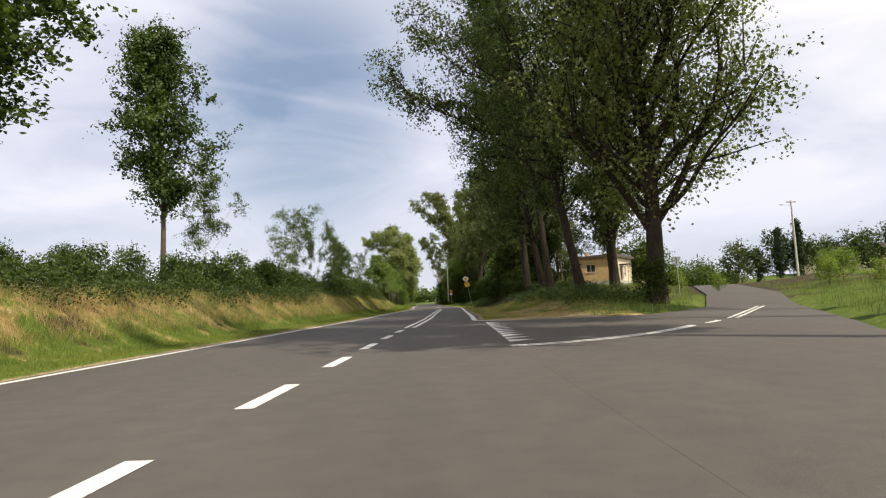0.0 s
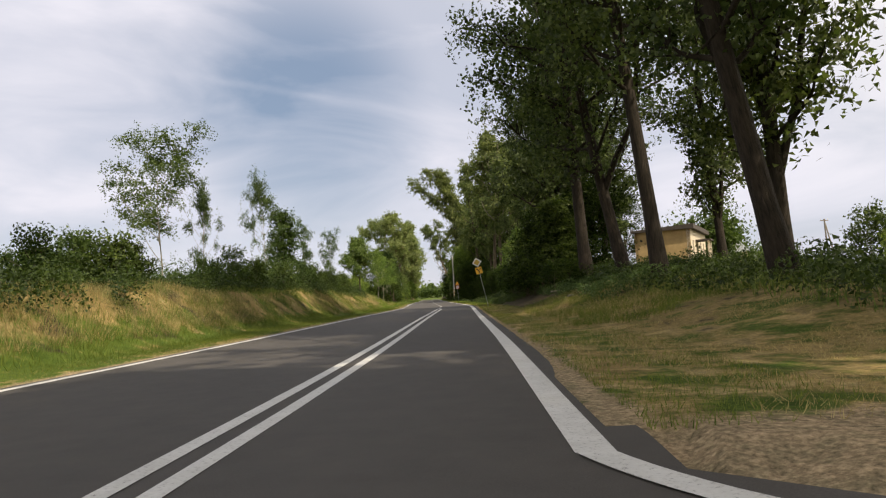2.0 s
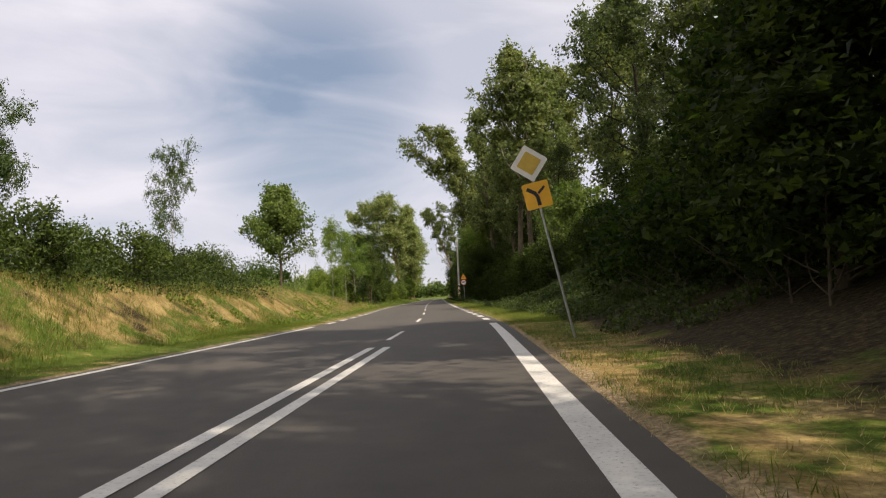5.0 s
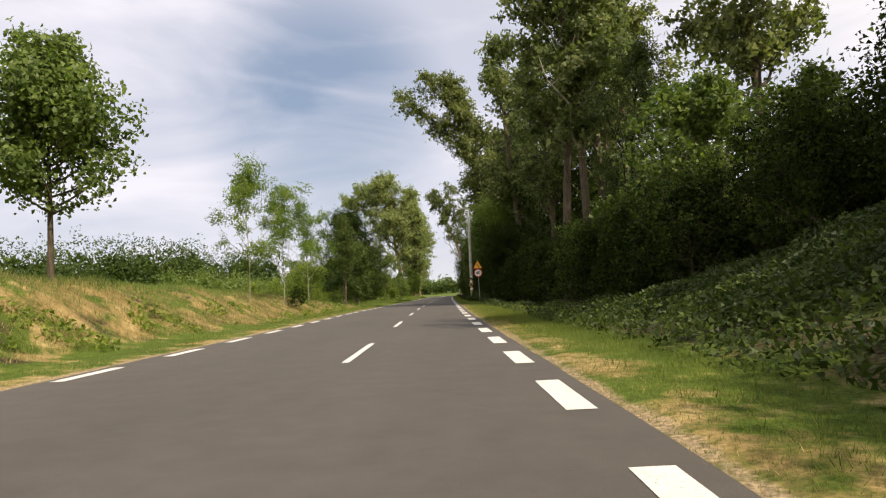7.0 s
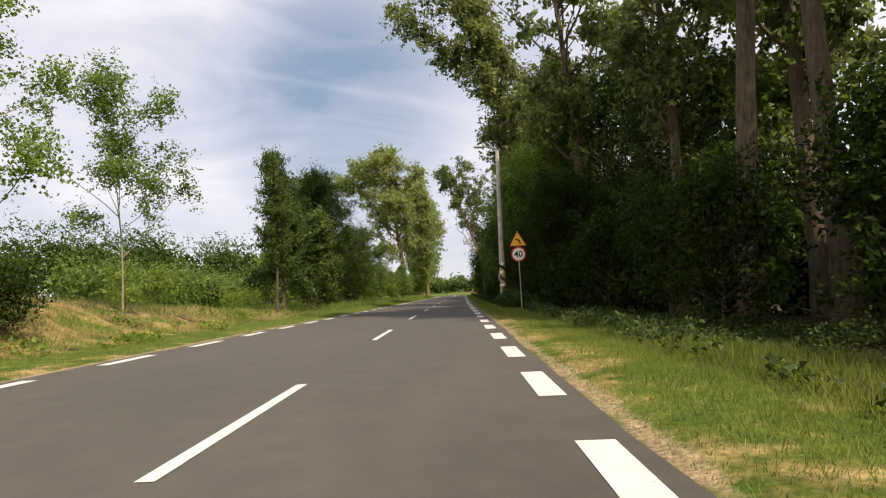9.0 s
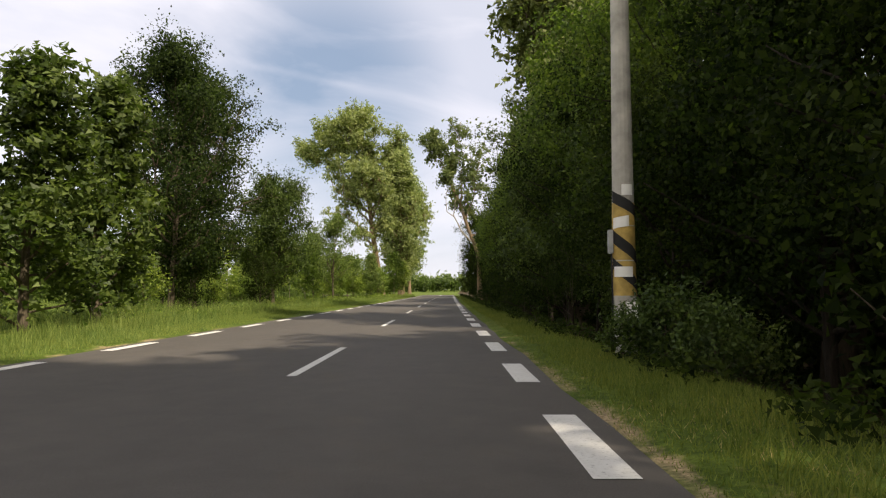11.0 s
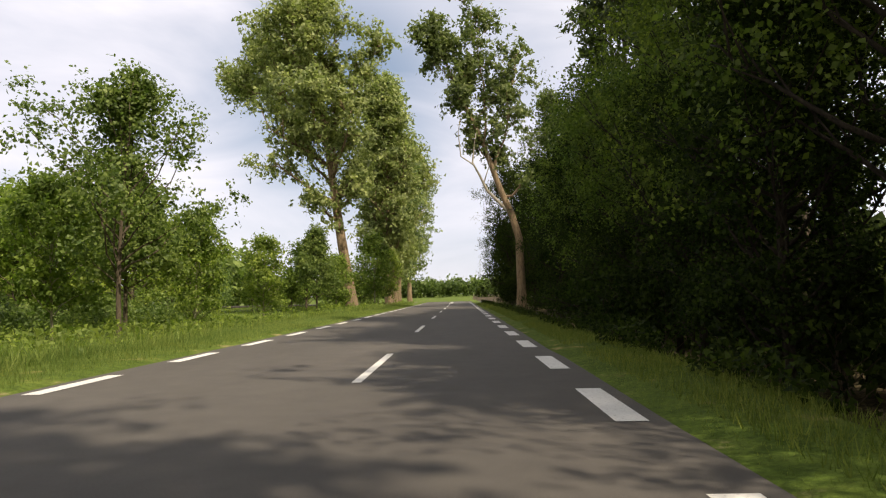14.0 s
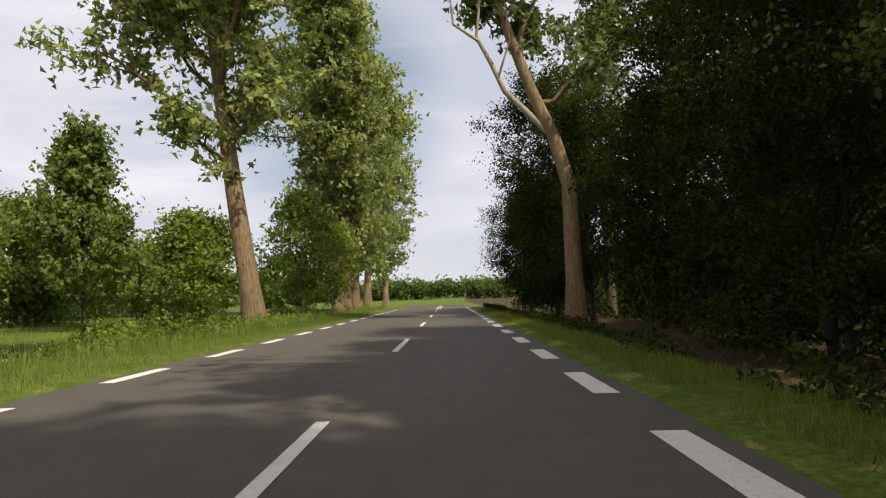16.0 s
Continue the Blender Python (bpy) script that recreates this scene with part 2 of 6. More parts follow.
M_LEAF_ASH = leaf_mat("ash_leaf", (0.03, 0.055, 0.012), (0.11, 0.155, 0.038), 0.38)
M_LEAF_LOCUST = leaf_mat("locust_leaf", (0.09, 0.15, 0.035), (0.22, 0.29, 0.075), 0.5)
M_LEAF_OLIVE = leaf_mat("acacia_leaf", (0.05, 0.085, 0.028), (0.13, 0.175, 0.065), 0.4)
# dark green leaf; inside the wood its colour also stands for shade
M_LEAF_DARK = leaf_mat("dark_leaf", (0.012, 0.023, 0.007), (0.07, 0.098, 0.026), 0.5, 0.65, 0.14)
# near-black leaf: the wood's deep shade is put into its colour
M_LEAF_WOOD = leaf_mat("shaded_wood_leaf", (0.009, 0.017, 0.005), (0.056, 0.082, 0.018), 0.5, 0.65, 0.1)
M_LEAF_BRAMBLE = leaf_mat("bramble_leaf", (0.022, 0.04, 0.01), (0.085, 0.12, 0.03), 0.35)
M_LEAF_SHRUB = leaf_mat("shrub_leaf", (0.085, 0.135, 0.025), (0.255, 0.32, 0.075), 0.5)
M_LEAF_SILVER = leaf_mat("silver_poplar_leaf", (0.12, 0.16, 0.066), (0.29, 0.34, 0.165), 0.44)
M_NEEDLE = leaf_mat("thuja_needle", (0.012, 0.03, 0.012), (0.035, 0.06, 0.025), 0.1)
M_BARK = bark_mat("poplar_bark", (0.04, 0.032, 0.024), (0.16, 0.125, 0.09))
M_BARK_DARK = bark_mat("dark_bark", (0.012, 0.0095, 0.0075), (0.055, 0.043, 0.032))
M_BARK_BROWN = bark_mat("brown_bark", (0.09, 0.062, 0.038), (0.29, 0.21, 0.135))
M_BARK_YOUNG = bark_mat("young_bark", (0.2, 0.175, 0.14), (0.42, 0.38, 0.3))
M_GRASS = grass_mat("verge_grass", (0.08, 0.125, 0.017), (0.225, 0.26, 0.058))
M_GRASS_DRY = grass_mat("dry_grass", (0.25, 0.19, 0.08), (0.54, 0.44, 0.22))
M_GRASS_TALL = grass_mat("field_grass", (0.09, 0.15, 0.03), (0.26, 0.32, 0.09))


# ---- plan of the road ----
def smooth_table(points):
    ys = np.arange(-60.0, 420.0, 2.0)
    xs = np.interp(ys, [p[0] for p in points], [p[1] for p in points])
    k = np.hanning(15)
    k /= k.sum()
    pad = np.concatenate([xs[0] + (xs[1] - xs[0]) * np.arange(-7, 0), xs, xs[-1] + (xs[-1] - xs[-2]) * np.arange(1, 8)])
    return ys, np.convolve(pad, k, "valid")


CENTRE = smooth_table([(-60, -4.2), (5, -2.28), (12, -2.0), (24, -1.62), (42, -0.81), (65, -0.4), (98, 0.42), (108, 0.42), (121, 0.0), (145, -0.95), (157, -1.42), (181, -2.08), (217, -2.9), (253, -3.71), (277, -4.2), (420, -7.2)])
RIGHT = smooth_table([(-60, 0.2), (35, 2.0), (42, 2.37), (65, 2.85), (98, 3.68), (105, 3.68), (118, 3.12), (141, 2.25), (190, 0.76), (213, 0.15), (236, -0.37), (268, -0.98), (420, -4.3)])
LEFT = smooth_table([(-60, -10.5), (20, -7.25), (50, -5.75), (75, -5.15), (100, -4.3), (112, -4.2), (130, -4.85), (150, -5.85), (190, -6.6), (217, -6.95), (241, -7.35), (270, -8.05), (420, -12.0)])


def centre(y):
    return np.interp(y, *CENTRE)


def right(y):
    return np.interp(y, *RIGHT)


def left(y):
    return np.interp(y, *LEFT)


# side road: pairs of its two borders and the height there
SIDE = [((1.3, -30), (3.0, -30), 0), ((1.4, -14), (4.2, -14), 0), ((1.6, 4), (7.2, 4), 0), ((1.7, 14), (9.8, 14.2), 0), ((1.8, 24), (12.4, 19.5), 0), ((2.25, 35.1), (14.4, 23.8), 0), ((2.95, 33.85), (15.0, 25.1), 0),
        ((4.3, 33.4), (15.6, 26.4), 0), ((7.0, 32.9), (16.8, 29), 0), ((10.5, 33.5), (17.6, 31), 0.01), ((13, 35.6), (18.6, 33.2), 0.03), ((16, 39.4), (20.7, 38.2), 0.12),
        ((22, 54), (27.0, 52), 0.75), ((33, 85), (37.5, 83), 1.75), ((42, 110), (46.5, 108), 1.4), ((60, 160), (65, 158), 0.8)]


def side_rows():
    out = []
    for (a, b, z), (c, d, w) in zip(SIDE[:-1], SIDE[1:]):
        n = max(2, int(max(math.dist(a, c), math.dist(b, d)) / 1.1))
        for i in range(n):
            u = i / n
            out.append((a[0] + (c[0] - a[0]) * u, a[1] + (c[1] - a[1]) * u, b[0] + (d[0] - b[0]) * u, b[1] + (d[1] - b[1]) * u, z + (w - z) * u))
    return out


SIDE_ROWS = side_rows()
SIDE_PTS = np.array([(a + (c - a) * u, b + (d - b) * u, z) for a, b, c, d, z in SIDE_ROWS for u in np.linspace(0, 1, 13)])


def smoothstep(u):
    u = np.clip(u, 0, 1)
    return u * u * (3 - 2 * u)


def waves(x, y, s, seed):
    """Soft uneven noise between about -1 and 1 from waves in many directions."""
    r = np.random.default_rng(int(seed * 10))
    out = 0.0
    for k in range(7):
        a, f, p = r.uniform(0, 6.283), s * r.uniform(0.6, 2.2), r.uniform(0, 6.283)
        out = out + np.sin((x * math.cos(a) + y * math.sin(a)) * f * 1.6 + p + 0.9 * np.sin((x * math.sin(a) - y * math.cos(a)) * f * 0.8 + 2 * p))
    return out / 3.2


def terrain(x, y):
    """Height of the ground at arrays x, y, with no cut for the roads."""
    dl, dr = left(y) - x, x - right(y)
    # left: verge, bank, field
    lw = np.interp(y, [0, 40, 100, 160, 200], [1.6, 1.7, 2.0, 2.2, 2.0])
    ls = np.interp(y, [0, 60, 110, 150, 180, 220], [3.0, 3.2, 4.0, 4.5, 4.0, 3.0])
    lh = np.interp(y, [-20, 30, 80, 120, 150, 172, 200, 235, 262, 300], [1.6, 1.7, 2.05, 2.1, 1.5, 0.4, 0.0, -0.25, -0.5, -0.4])
    zl = -0.02 + 0.06 * smoothstep((dl - 0.1) / 0.5) + lh * smoothstep((dl - lw) / ls) + waves(x, y, 0.35, 1.0) * 0.16 * np.clip((dl - 1.5) / 4, 0, 1)
    rough = np.clip((dl - 2.2) / 1.5, 0, 1) * np.clip((14 - dl) / 6, 0, 1) * np.interp(y, [0, 160, 185], [1, 1, 0.25])
    zl = zl + rough * (0.06 * waves(x, y, 1.7, 2.0) + 0.045 * waves(x, y, 3.6, 5.0))
    zl = zl + np.clip(dl - 7, 0, 18) * 0.04 * np.interp(y, [0, 90, 150, 175], [0, 1, 1, 0])
    zl = zl + np.clip(dl - 30, 0, 200) * 0.006 * np.interp(y, [0, 120, 200], [1, 1, 0.2])
    # right: verge, bank, wood
    rw = np.interp(y, [0, 36, 44, 54, 70, 100, 130, 150, 172, 184], [9.0, 4.0, 1.6, 1.4, 1.4, 1.6, 2.2, 2.2, 2.0, 1.5])
    rs = np.interp(y, [0, 40, 70, 100, 125, 150, 184], [14, 7.0, 7.5, 7.0, 7.0, 3.0, 2.4])
    rh = np.interp(y, [-20, 20, 40, 52, 70, 100, 110, 117, 127, 140, 168, 184, 256, 272], [2.6, 2.4, 0.5, 1.0, 1.9, 1.7, 2.1, 2.9, 0.6, -0.4, -0.5, -1.6, -1.6, -0.6])
    zr = -0.02 + 0.06 * smoothstep((dr - 0.1) / 0.5) + rh * smoothstep((dr - rw) / rs) + waves(x, y, 0.4, 4.0) * 0.13 * np.clip((dr - 2) / 4, 0, 1)
    zr = zr + np.clip(dr - 14, 0, 60) * 0.03 * np.interp(y, [0, 90, 140], [1, 0.6, 0])
    pond = ((x + 20) / 7.5) ** 2 + ((y - 276) / 13) ** 2
    zl = zl - 0.7 * smoothstep((1.25 - pond) / 0.6)
    z = np.where(dl > 0, zl, np.where(dr > 0, zr, 0.0))
    z = z + 3.0 * smoothstep((y - 420) / 500)
    return z


def ground_z(x, y):
    x, y = np.atleast_1d(np.asarray(x, float)), np.atleast_1d(np.asarray(y, float))
    z = terrain(x, y)
    near = (x > right(y) - 1) & (x < 85) & (y < 175)
    idx = np.where(near)[0]
    for i0 in range(0, len(idx), 4000):
        k = idx[i0:i0 + 4000]
        d = (x[k, None] - SIDE_PTS[None, :, 0]) ** 2 + (y[k, None] - SIDE_PTS[None, :, 1]) ** 2
        j = d.argmin(1)
        dist = np.sqrt(d[np.arange(len(k)), j])
        u = smoothstep((dist - 0.9) / 7.0)
        z[k] = np.where(dist < 0.75, SIDE_PTS[j, 2] - 0.14, (SIDE_PTS[j, 2] + 0.02) * (1 - u) + z[k] * u)
    inside = (x > left(y) - 0.08) & (x < right(y) + 0.08) & (y < 345)
    z[inside] = -0.12
    return z


def gz(x, y):
    return float(ground_z(x, y)[0])


# ---- mesh helpers ----
def mesh_from(name, verts, faces, mat=None, smooth=False):
    """verts (n, 3) and faces: an (m, k) array of vertex numbers, or a list."""
    me = bpy.data.meshes.new(name)
    if isinstance(faces, np.ndarray):
        v = np.asarray(verts, np.float32)
        m, k = faces.shape
        me.vertices.add(len(v))
        me.vertices.foreach_set("co", v.ravel())
        me.loops.add(m * k)
        me.loops.foreach_set("vertex_index", faces.astype(np.int32).ravel())
        me.polygons.add(m)
        me.polygons.foreach_set("loop_start", np.arange(0, m * k, k, dtype=np.int32))
        me.update(calc_edges=True)
    else:
        me.from_pydata([tuple(map(float, p)) for p in verts], [], faces)
        me.update()
    if mat:
        me.materials.append(mat)
    if smooth:
        me.polygons.foreach_set("use_smooth", np.ones(len(me.polygons), bool))
    return me


def child(name, data, parent, label=""):
    ob = new(name, data)
    ob.parent = parent
    if label:
        ob["label"] = label
    return ob


def part(name, bm, mat, parent, label=""):
    me = bpy.data.meshes.new(name)
    bm.to_mesh(me)
    bm.free()
    me.materials.append(mat)
    return child(name, me, parent, label)


def box(bm, x0, y0, z0, x1, y1, z1, m=None):
    r = bmesh.ops.create_cube(bm, size=1.0)
    t = Matrix.Translation(((x0 + x1) / 2, (y0 + y1) / 2, (z0 + z1) / 2)) @ Matrix.Diagonal((x1 - x0, y1 - y0, z1 - z0, 1))
    bmesh.ops.transform(bm, matrix=(m @ t) if m else t, verts=r["verts"])


def box_bm(*a, bevel=0.0):
    bm = bmesh.new()
    box(bm, *a)
    if bevel:
        bmesh.ops.bevel(bm, geom=bm.edges[:], offset=bevel, segments=2, affect="EDGES")
    return bm


def tube(V, F, pts, radii, n=6):
    pts = [Vector(p) for p in pts]
    base = len(V)
    ref = Vector((1, 0, 0))
    for i, p in enumerate(pts):
        d = (pts[min(i + 1, len(pts) - 1)] - pts[max(i - 1, 0)]).normalized()
        if abs(d.dot(ref)) > 0.9:
            ref = Vector((0, 1, 0)) if abs(d.y) < 0.9 else Vector((0, 0, 1))
        u = d.cross(ref).normalized()
        w = d.cross(u)
        for k in range(n):
            a = 2 * math.pi * k / n
            V.append(p + (u * math.cos(a) + w * math.sin(a)) * radii[i])
    for i in range(len(pts) - 1):
        for k in range(n):
            a, b = base + i * n + k, base + i * n + (k + 1) % n
            F.append((a, b, b + n, a + n))
    F.append(tuple(base + (len(pts) - 1) * n + k for k in range(n)))


def empty(name, m):
    ob = new(name)
    ob.empty_display_size = 0.2
    ob.matrix_basis = m
    return ob


# ---- ground ----
def build_ground():
    ys = np.concatenate([np.arange(-400, -40, 30.0), np.arange(-40, 0, 4.0), np.arange(0, 180, 0.7), np.arange(180, 345, 1.3), np.arange(345, 460, 8.0), np.arange(460, 2600, 90.0)])
    ld = np.concatenate([[0.1, 0.3, 0.5], np.arange(0.8, 16, 0.6), np.arange(16, 60, 3.0), np.arange(60, 260, 14.0), [300, 420, 640, 1000, 1800]])
    rd = np.concatenate([[0.1, 0.3, 0.55], np.arange(0.8, 30, 0.7), np.arange(30, 62, 2.5), np.arange(62, 260, 14.0), [300, 420, 640, 1000, 1800]])
    cols = len(ld) + 4 + len(rd)
    X = np.empty((len(ys), cols))
    for i, y in enumerate(ys):
        a, b = left(y), right(y)
        X[i] = np.concatenate([a - ld[::-1], np.linspace(a - 0.06, b + 0.06, 4), b + rd])
    Y = np.repeat(ys[:, None], cols, 1)
    x, y = X.ravel(), Y.ravel()
    z = ground_z(x, y)
    n = len(ys)
    q = (np.arange(n - 1)[:, None] * cols + np.arange(cols - 1)[None, :]).ravel()
    F = np.stack([q, q + 1, q + cols + 1, q + cols], 1)
    me = mesh_from("ground", np.stack([x, y, z], 1), F, M_GROUND, True)
    dl, dr = left(y) - x, x - right(y)
    w = waves(x, y, 0.5, 7.0)
    bank = (0.85 + 0.45 * waves(x, y, 0.8, 3.0)) * np.exp(-((dl - 4.3 - 0.6 * w) / 1.8) ** 2) * np.interp(y, [0, 140, 172, 185], [0.85, 0.9, 0.7, 0]) * (dl > 0)
    field = 0.25 * (dl > 8) * np.interp(y, [0, 180, 200], [1, 1, 0])
    isle = np.interp(y, [25, 38, 52, 60, 95, 110], [0.3, 0.55, 0.65, 0.75, 0.6, 0.2]) * (dr > 0) * (dr < 9) * (0.5 + 0.5 * smoothstep((dr - 1.2) / 1.2))
    near = np.minimum(np.abs(dl), np.abs(dr))
    dusty = (0.4 + 0.25 * waves(x, y, 1.1, 6.0)) * np.exp(-((near - 0.6) / 0.6) ** 2) * np.interp(y, [20, 30, 150, 172], [0, 1, 1, 0.25])
    dry = np.clip(bank + field + isle + dusty + 0.12 * w, 0, 1)
    # bare ground of the wood, spread towards the verge to carry tree shade
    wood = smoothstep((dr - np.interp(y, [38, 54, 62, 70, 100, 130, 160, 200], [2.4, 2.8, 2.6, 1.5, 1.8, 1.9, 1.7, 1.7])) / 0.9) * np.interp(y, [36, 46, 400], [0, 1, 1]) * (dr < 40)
    sandy = np.exp(-((np.minimum(np.abs(dl), np.abs(dr)) - 0.24) / np.where((dr > -1) & (y < 102), 0.4, 0.17)) ** 2) * np.interp(y, [165, 190], [0.8, 0.35])
    sandy = np.maximum(sandy, np.exp(-((y - 35.2) / 1.5) ** 2) * (dr > 0.2) * (dr < 7) * 0.95)
    grit = np.random.default_rng(9).normal(size=(2, len(x)))
    dry = np.clip(dry + 0.16 * grit[0] * (dl > 1.6) * (dl < 9), 0, 1)
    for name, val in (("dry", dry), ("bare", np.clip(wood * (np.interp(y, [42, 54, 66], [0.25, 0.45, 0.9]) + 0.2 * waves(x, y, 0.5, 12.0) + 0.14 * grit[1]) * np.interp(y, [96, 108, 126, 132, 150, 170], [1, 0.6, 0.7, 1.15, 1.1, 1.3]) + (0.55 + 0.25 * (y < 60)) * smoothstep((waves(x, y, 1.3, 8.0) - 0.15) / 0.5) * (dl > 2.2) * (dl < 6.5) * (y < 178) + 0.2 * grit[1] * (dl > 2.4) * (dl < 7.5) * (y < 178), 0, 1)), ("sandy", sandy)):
        me.attributes.new(name, "FLOAT", "POINT").data.foreach_set("value", val.astype(np.float32))
    tagged(new("ground", me), "grass ground with a dry bank beside the road", "ground", kind="structure")


build_ground()


# ---- road and its markings ----
def build_road():
    V, F = [], []

    def strip(rows):
        """rows: lists of points across; makes the top and the two sides."""
        k = len(rows[0])
        b = len(V)
        for r in rows:
            V.extend(r)
        for i in range(len(rows) - 1):
            for j in range(k - 1):
                p = b + i * k + j
                F.append((p, p + 1, p + k + 1, p + k))
        for j, s in ((0, 1), (k - 1, -1)):
            c = len(V)
            V.extend((r[j][0], r[j][1], r[j][2] - 0.25) for r in rows)
            for i in range(len(rows) - 1):
                p, q = b + i * k + j, b + (i + 1) * k + j
                F.append((p, q, c + i + 1, c + i) if s > 0 else (q, p, c + i, c + i + 1))

    rows = []
    rng = random.Random(5)
    for y in np.arange(-60, 334, 2.0):
        a, b = left(y) - 0.2 + rng.uniform(-0.05, 0.04), right(y) + (0.3 if y < 102 else 0.2) + rng.uniform(-0.05, 0.05)
        rows.append([(a + (b - a) * u, y, 0.0) for u in np.linspace(0, 1, 7)])
    strip(rows)
    me = mesh_from("road", V, F, M_ASPHALT)
    road = tagged(new("road", me), "grey asphalt country road with white markings", "road", kind="structure")
    # the way that leads off to the left past the trees
    V.clear(), F.clear()
    strip([[(x, 337 + 0.02 * (left(334) - x) + w, 0.012) for w in np.linspace(-3.0, 4.0, 5)] for x in np.arange(-140, 4, 4.0)])
    tagged(new("crossing_road", mesh_from("crossing_road", V, F, M_ASPHALT)), "asphalt road crossing past the trees", "road", kind="structure")
    V.clear(), F.clear()
    strip([[(a + (c - a) * u, b + (d - b) * u, z + (0.006 if a + (c - a) * u > right(b + (d - b) * u) + 0.7 else 0.0012)) for u in np.linspace(0, 1, 9)] for a, b, c, d, z in SIDE_ROWS])
    tagged(new("side_road", mesh_from("side_road", V, F, M_ASPHALT)), "asphalt side road climbing away from the junction", "road", kind="structure")
    return road


ROAD = build_road()
PAINT_Z = 0.006


def ribbon(name, fn, y0, y1, w, step=3.0, lift=PAINT_Z):
    """A painted stripe of width w whose outer edge follows x = fn(y)."""
    ys = np.append(np.arange(y0, y1, step), y1)
    V = [(fn(y) + s * w, y, lift) for y in ys for s in (0, 1)]
    F = [(2 * i, 2 * i + 1, 2 * i + 3, 2 * i + 2) for i in range(len(ys) - 1)]
    return child(name, mesh_from(name, V, F, M_PAINT), ROAD)


def stamps(name, fn, starts, length, w):
    me = mesh_from(name, [(0, 0, 0), (w, 0, 0), (w, length, 0), (0, length, 0)], [(0, 1, 2, 3)], M_PAINT)
    for y in starts:
        ob = child(name, me, ROAD)
        turn = -math.atan2(float(fn(y + length) - fn(y)), length)
        ob.matrix_basis = Matrix.Translation((float(fn(y)), float(y), PAINT_Z)) @ Matrix.Rotation(turn, 4, "Z")


stamps("lane_dash", lambda y: centre(y) - 0.06, [104.98 + 12 * k for k in range(-1, 17)], 4.3, 0.13)
stamps("junction_dash", lambda y: centre(y) - 0.12, [-6.4, -1.8, 2.9, 7.4, 12.0, 16.4, 20.7, 24.8], 2.15, 0.22)
def paced(ks, ys, k):
    return float(np.interp(k, ks, ys)) if ks[0] <= k <= ks[-1] else (ys[0] + 4.03 * (k - ks[0]) if k < ks[0] else ys[-1] + 4.03 * (k - ks[-1]))


PACE = [0, 4, 10, 21, 27, 33, 37]
stamps("edge_dash", lambda y: right(y) - 0.28, [paced(PACE, [107.8, 123.7, 147.8, 192.9, 218.1, 242.5, 258.6], k) for k in range(-1, 52)], 2.0, 0.29)
stamps("edge_dash", lambda y: left(y), [paced(PACE, [111.8, 128.4, 152.9, 196.2, 220.3, 244.2, 260.9], k) for k in range(-1, 50)], 2.0, 0.24)
for dx in (-0.15, 0.21):
    ribbon("double_line", lambda y, dx=dx: centre(y) + dx, 28.8, 90.5, 0.17)
    ribbon("double_line", lambda y, dx=dx: centre(y) + (dx - 0.11) * 0.8, 308, 331, 0.13)
ribbon("edge_line", lambda y: right(y) - 0.28, 35.5, 100.5, 0.28)
ribbon("edge_line", lambda y: left(y), -40, 104.5, 0.2)
tri = mesh_from("give_way_triangle", [(0, 0, 0), (0.73, -0.1, 0), (-0.02, -0.86, 0)], [(0, 2, 1)], M_PAINT)
for k in range(12):
    ob = child("give_way_triangle", tri, ROAD)
    ob.matrix_basis = Matrix.Translation((1.80 + 0.039 * k, 17.6 + 1.25 * k, 0.013))


def paint_path(name, pts, w):
    """A stripe along points on the ground."""
    V, F = [], []
    for i, p in enumerate(pts):
        a, b = pts[max(i - 1, 0)], pts[min(i + 1, len(pts) - 1)]
        d = Vector((b[0] - a[0], b[1] - a[1], 0)).normalized()
        s = Vector((d.y, -d.x, 0)) * w / 2
        V += [(p[0] - s.x, p[1] - s.y, p[2]), (p[0] + s.x, p[1] + s.y, p[2])]
    F = [(2 * i, 2 * i + 1, 2 * i + 3, 2 * i + 2) for i in range(len(pts) - 1)]
    return child(name, mesh_from(name, V, F, M_PAINT), ROAD)


def bezier(a, b, c, n=14, z0=0.013, z1=0.013):
    return [((1 - u) ** 2 * a[0] + 2 * u * (1 - u) * b[0] + u * u * c[0], (1 - u) ** 2 * a[1] + 2 * u * (1 - u) * b[1] + u * u * c[1], z0 + (z1 - z0) * u) for u in np.linspace(0, 1, n)]


for o in (-0.16, 0.16):
    paint_path("junction_line", bezier((1.65, 15.3 + o), (4.8, 15.9 + o), (8.1, 21.1 + o)), 0.15)
    paint_path("junction_line", bezier((11.2 + o, 25.2), (14.6 + o, 31.0), (18.2 + o, 37.2), z1=0.1), 0.15)
paint_path("junction_line", bezier((9.0, 22.2), (9.6, 23.0), (10.1, 23.8), 4), 0.24)
paint_path("edge_line", bezier((1.93, 35.5), (2.5, 33.45), (4.3, 33.22), 18), 0.25)
paint_path("edge_line", bezier((4.3, 33.22), (7.2, 32.5), (10.4, 33.2), 14), 0.22)
paint_path("edge_line", bezier((10.4, 33.2), (12.4, 34.6), (14.2, 36.8), 8), 0.2)


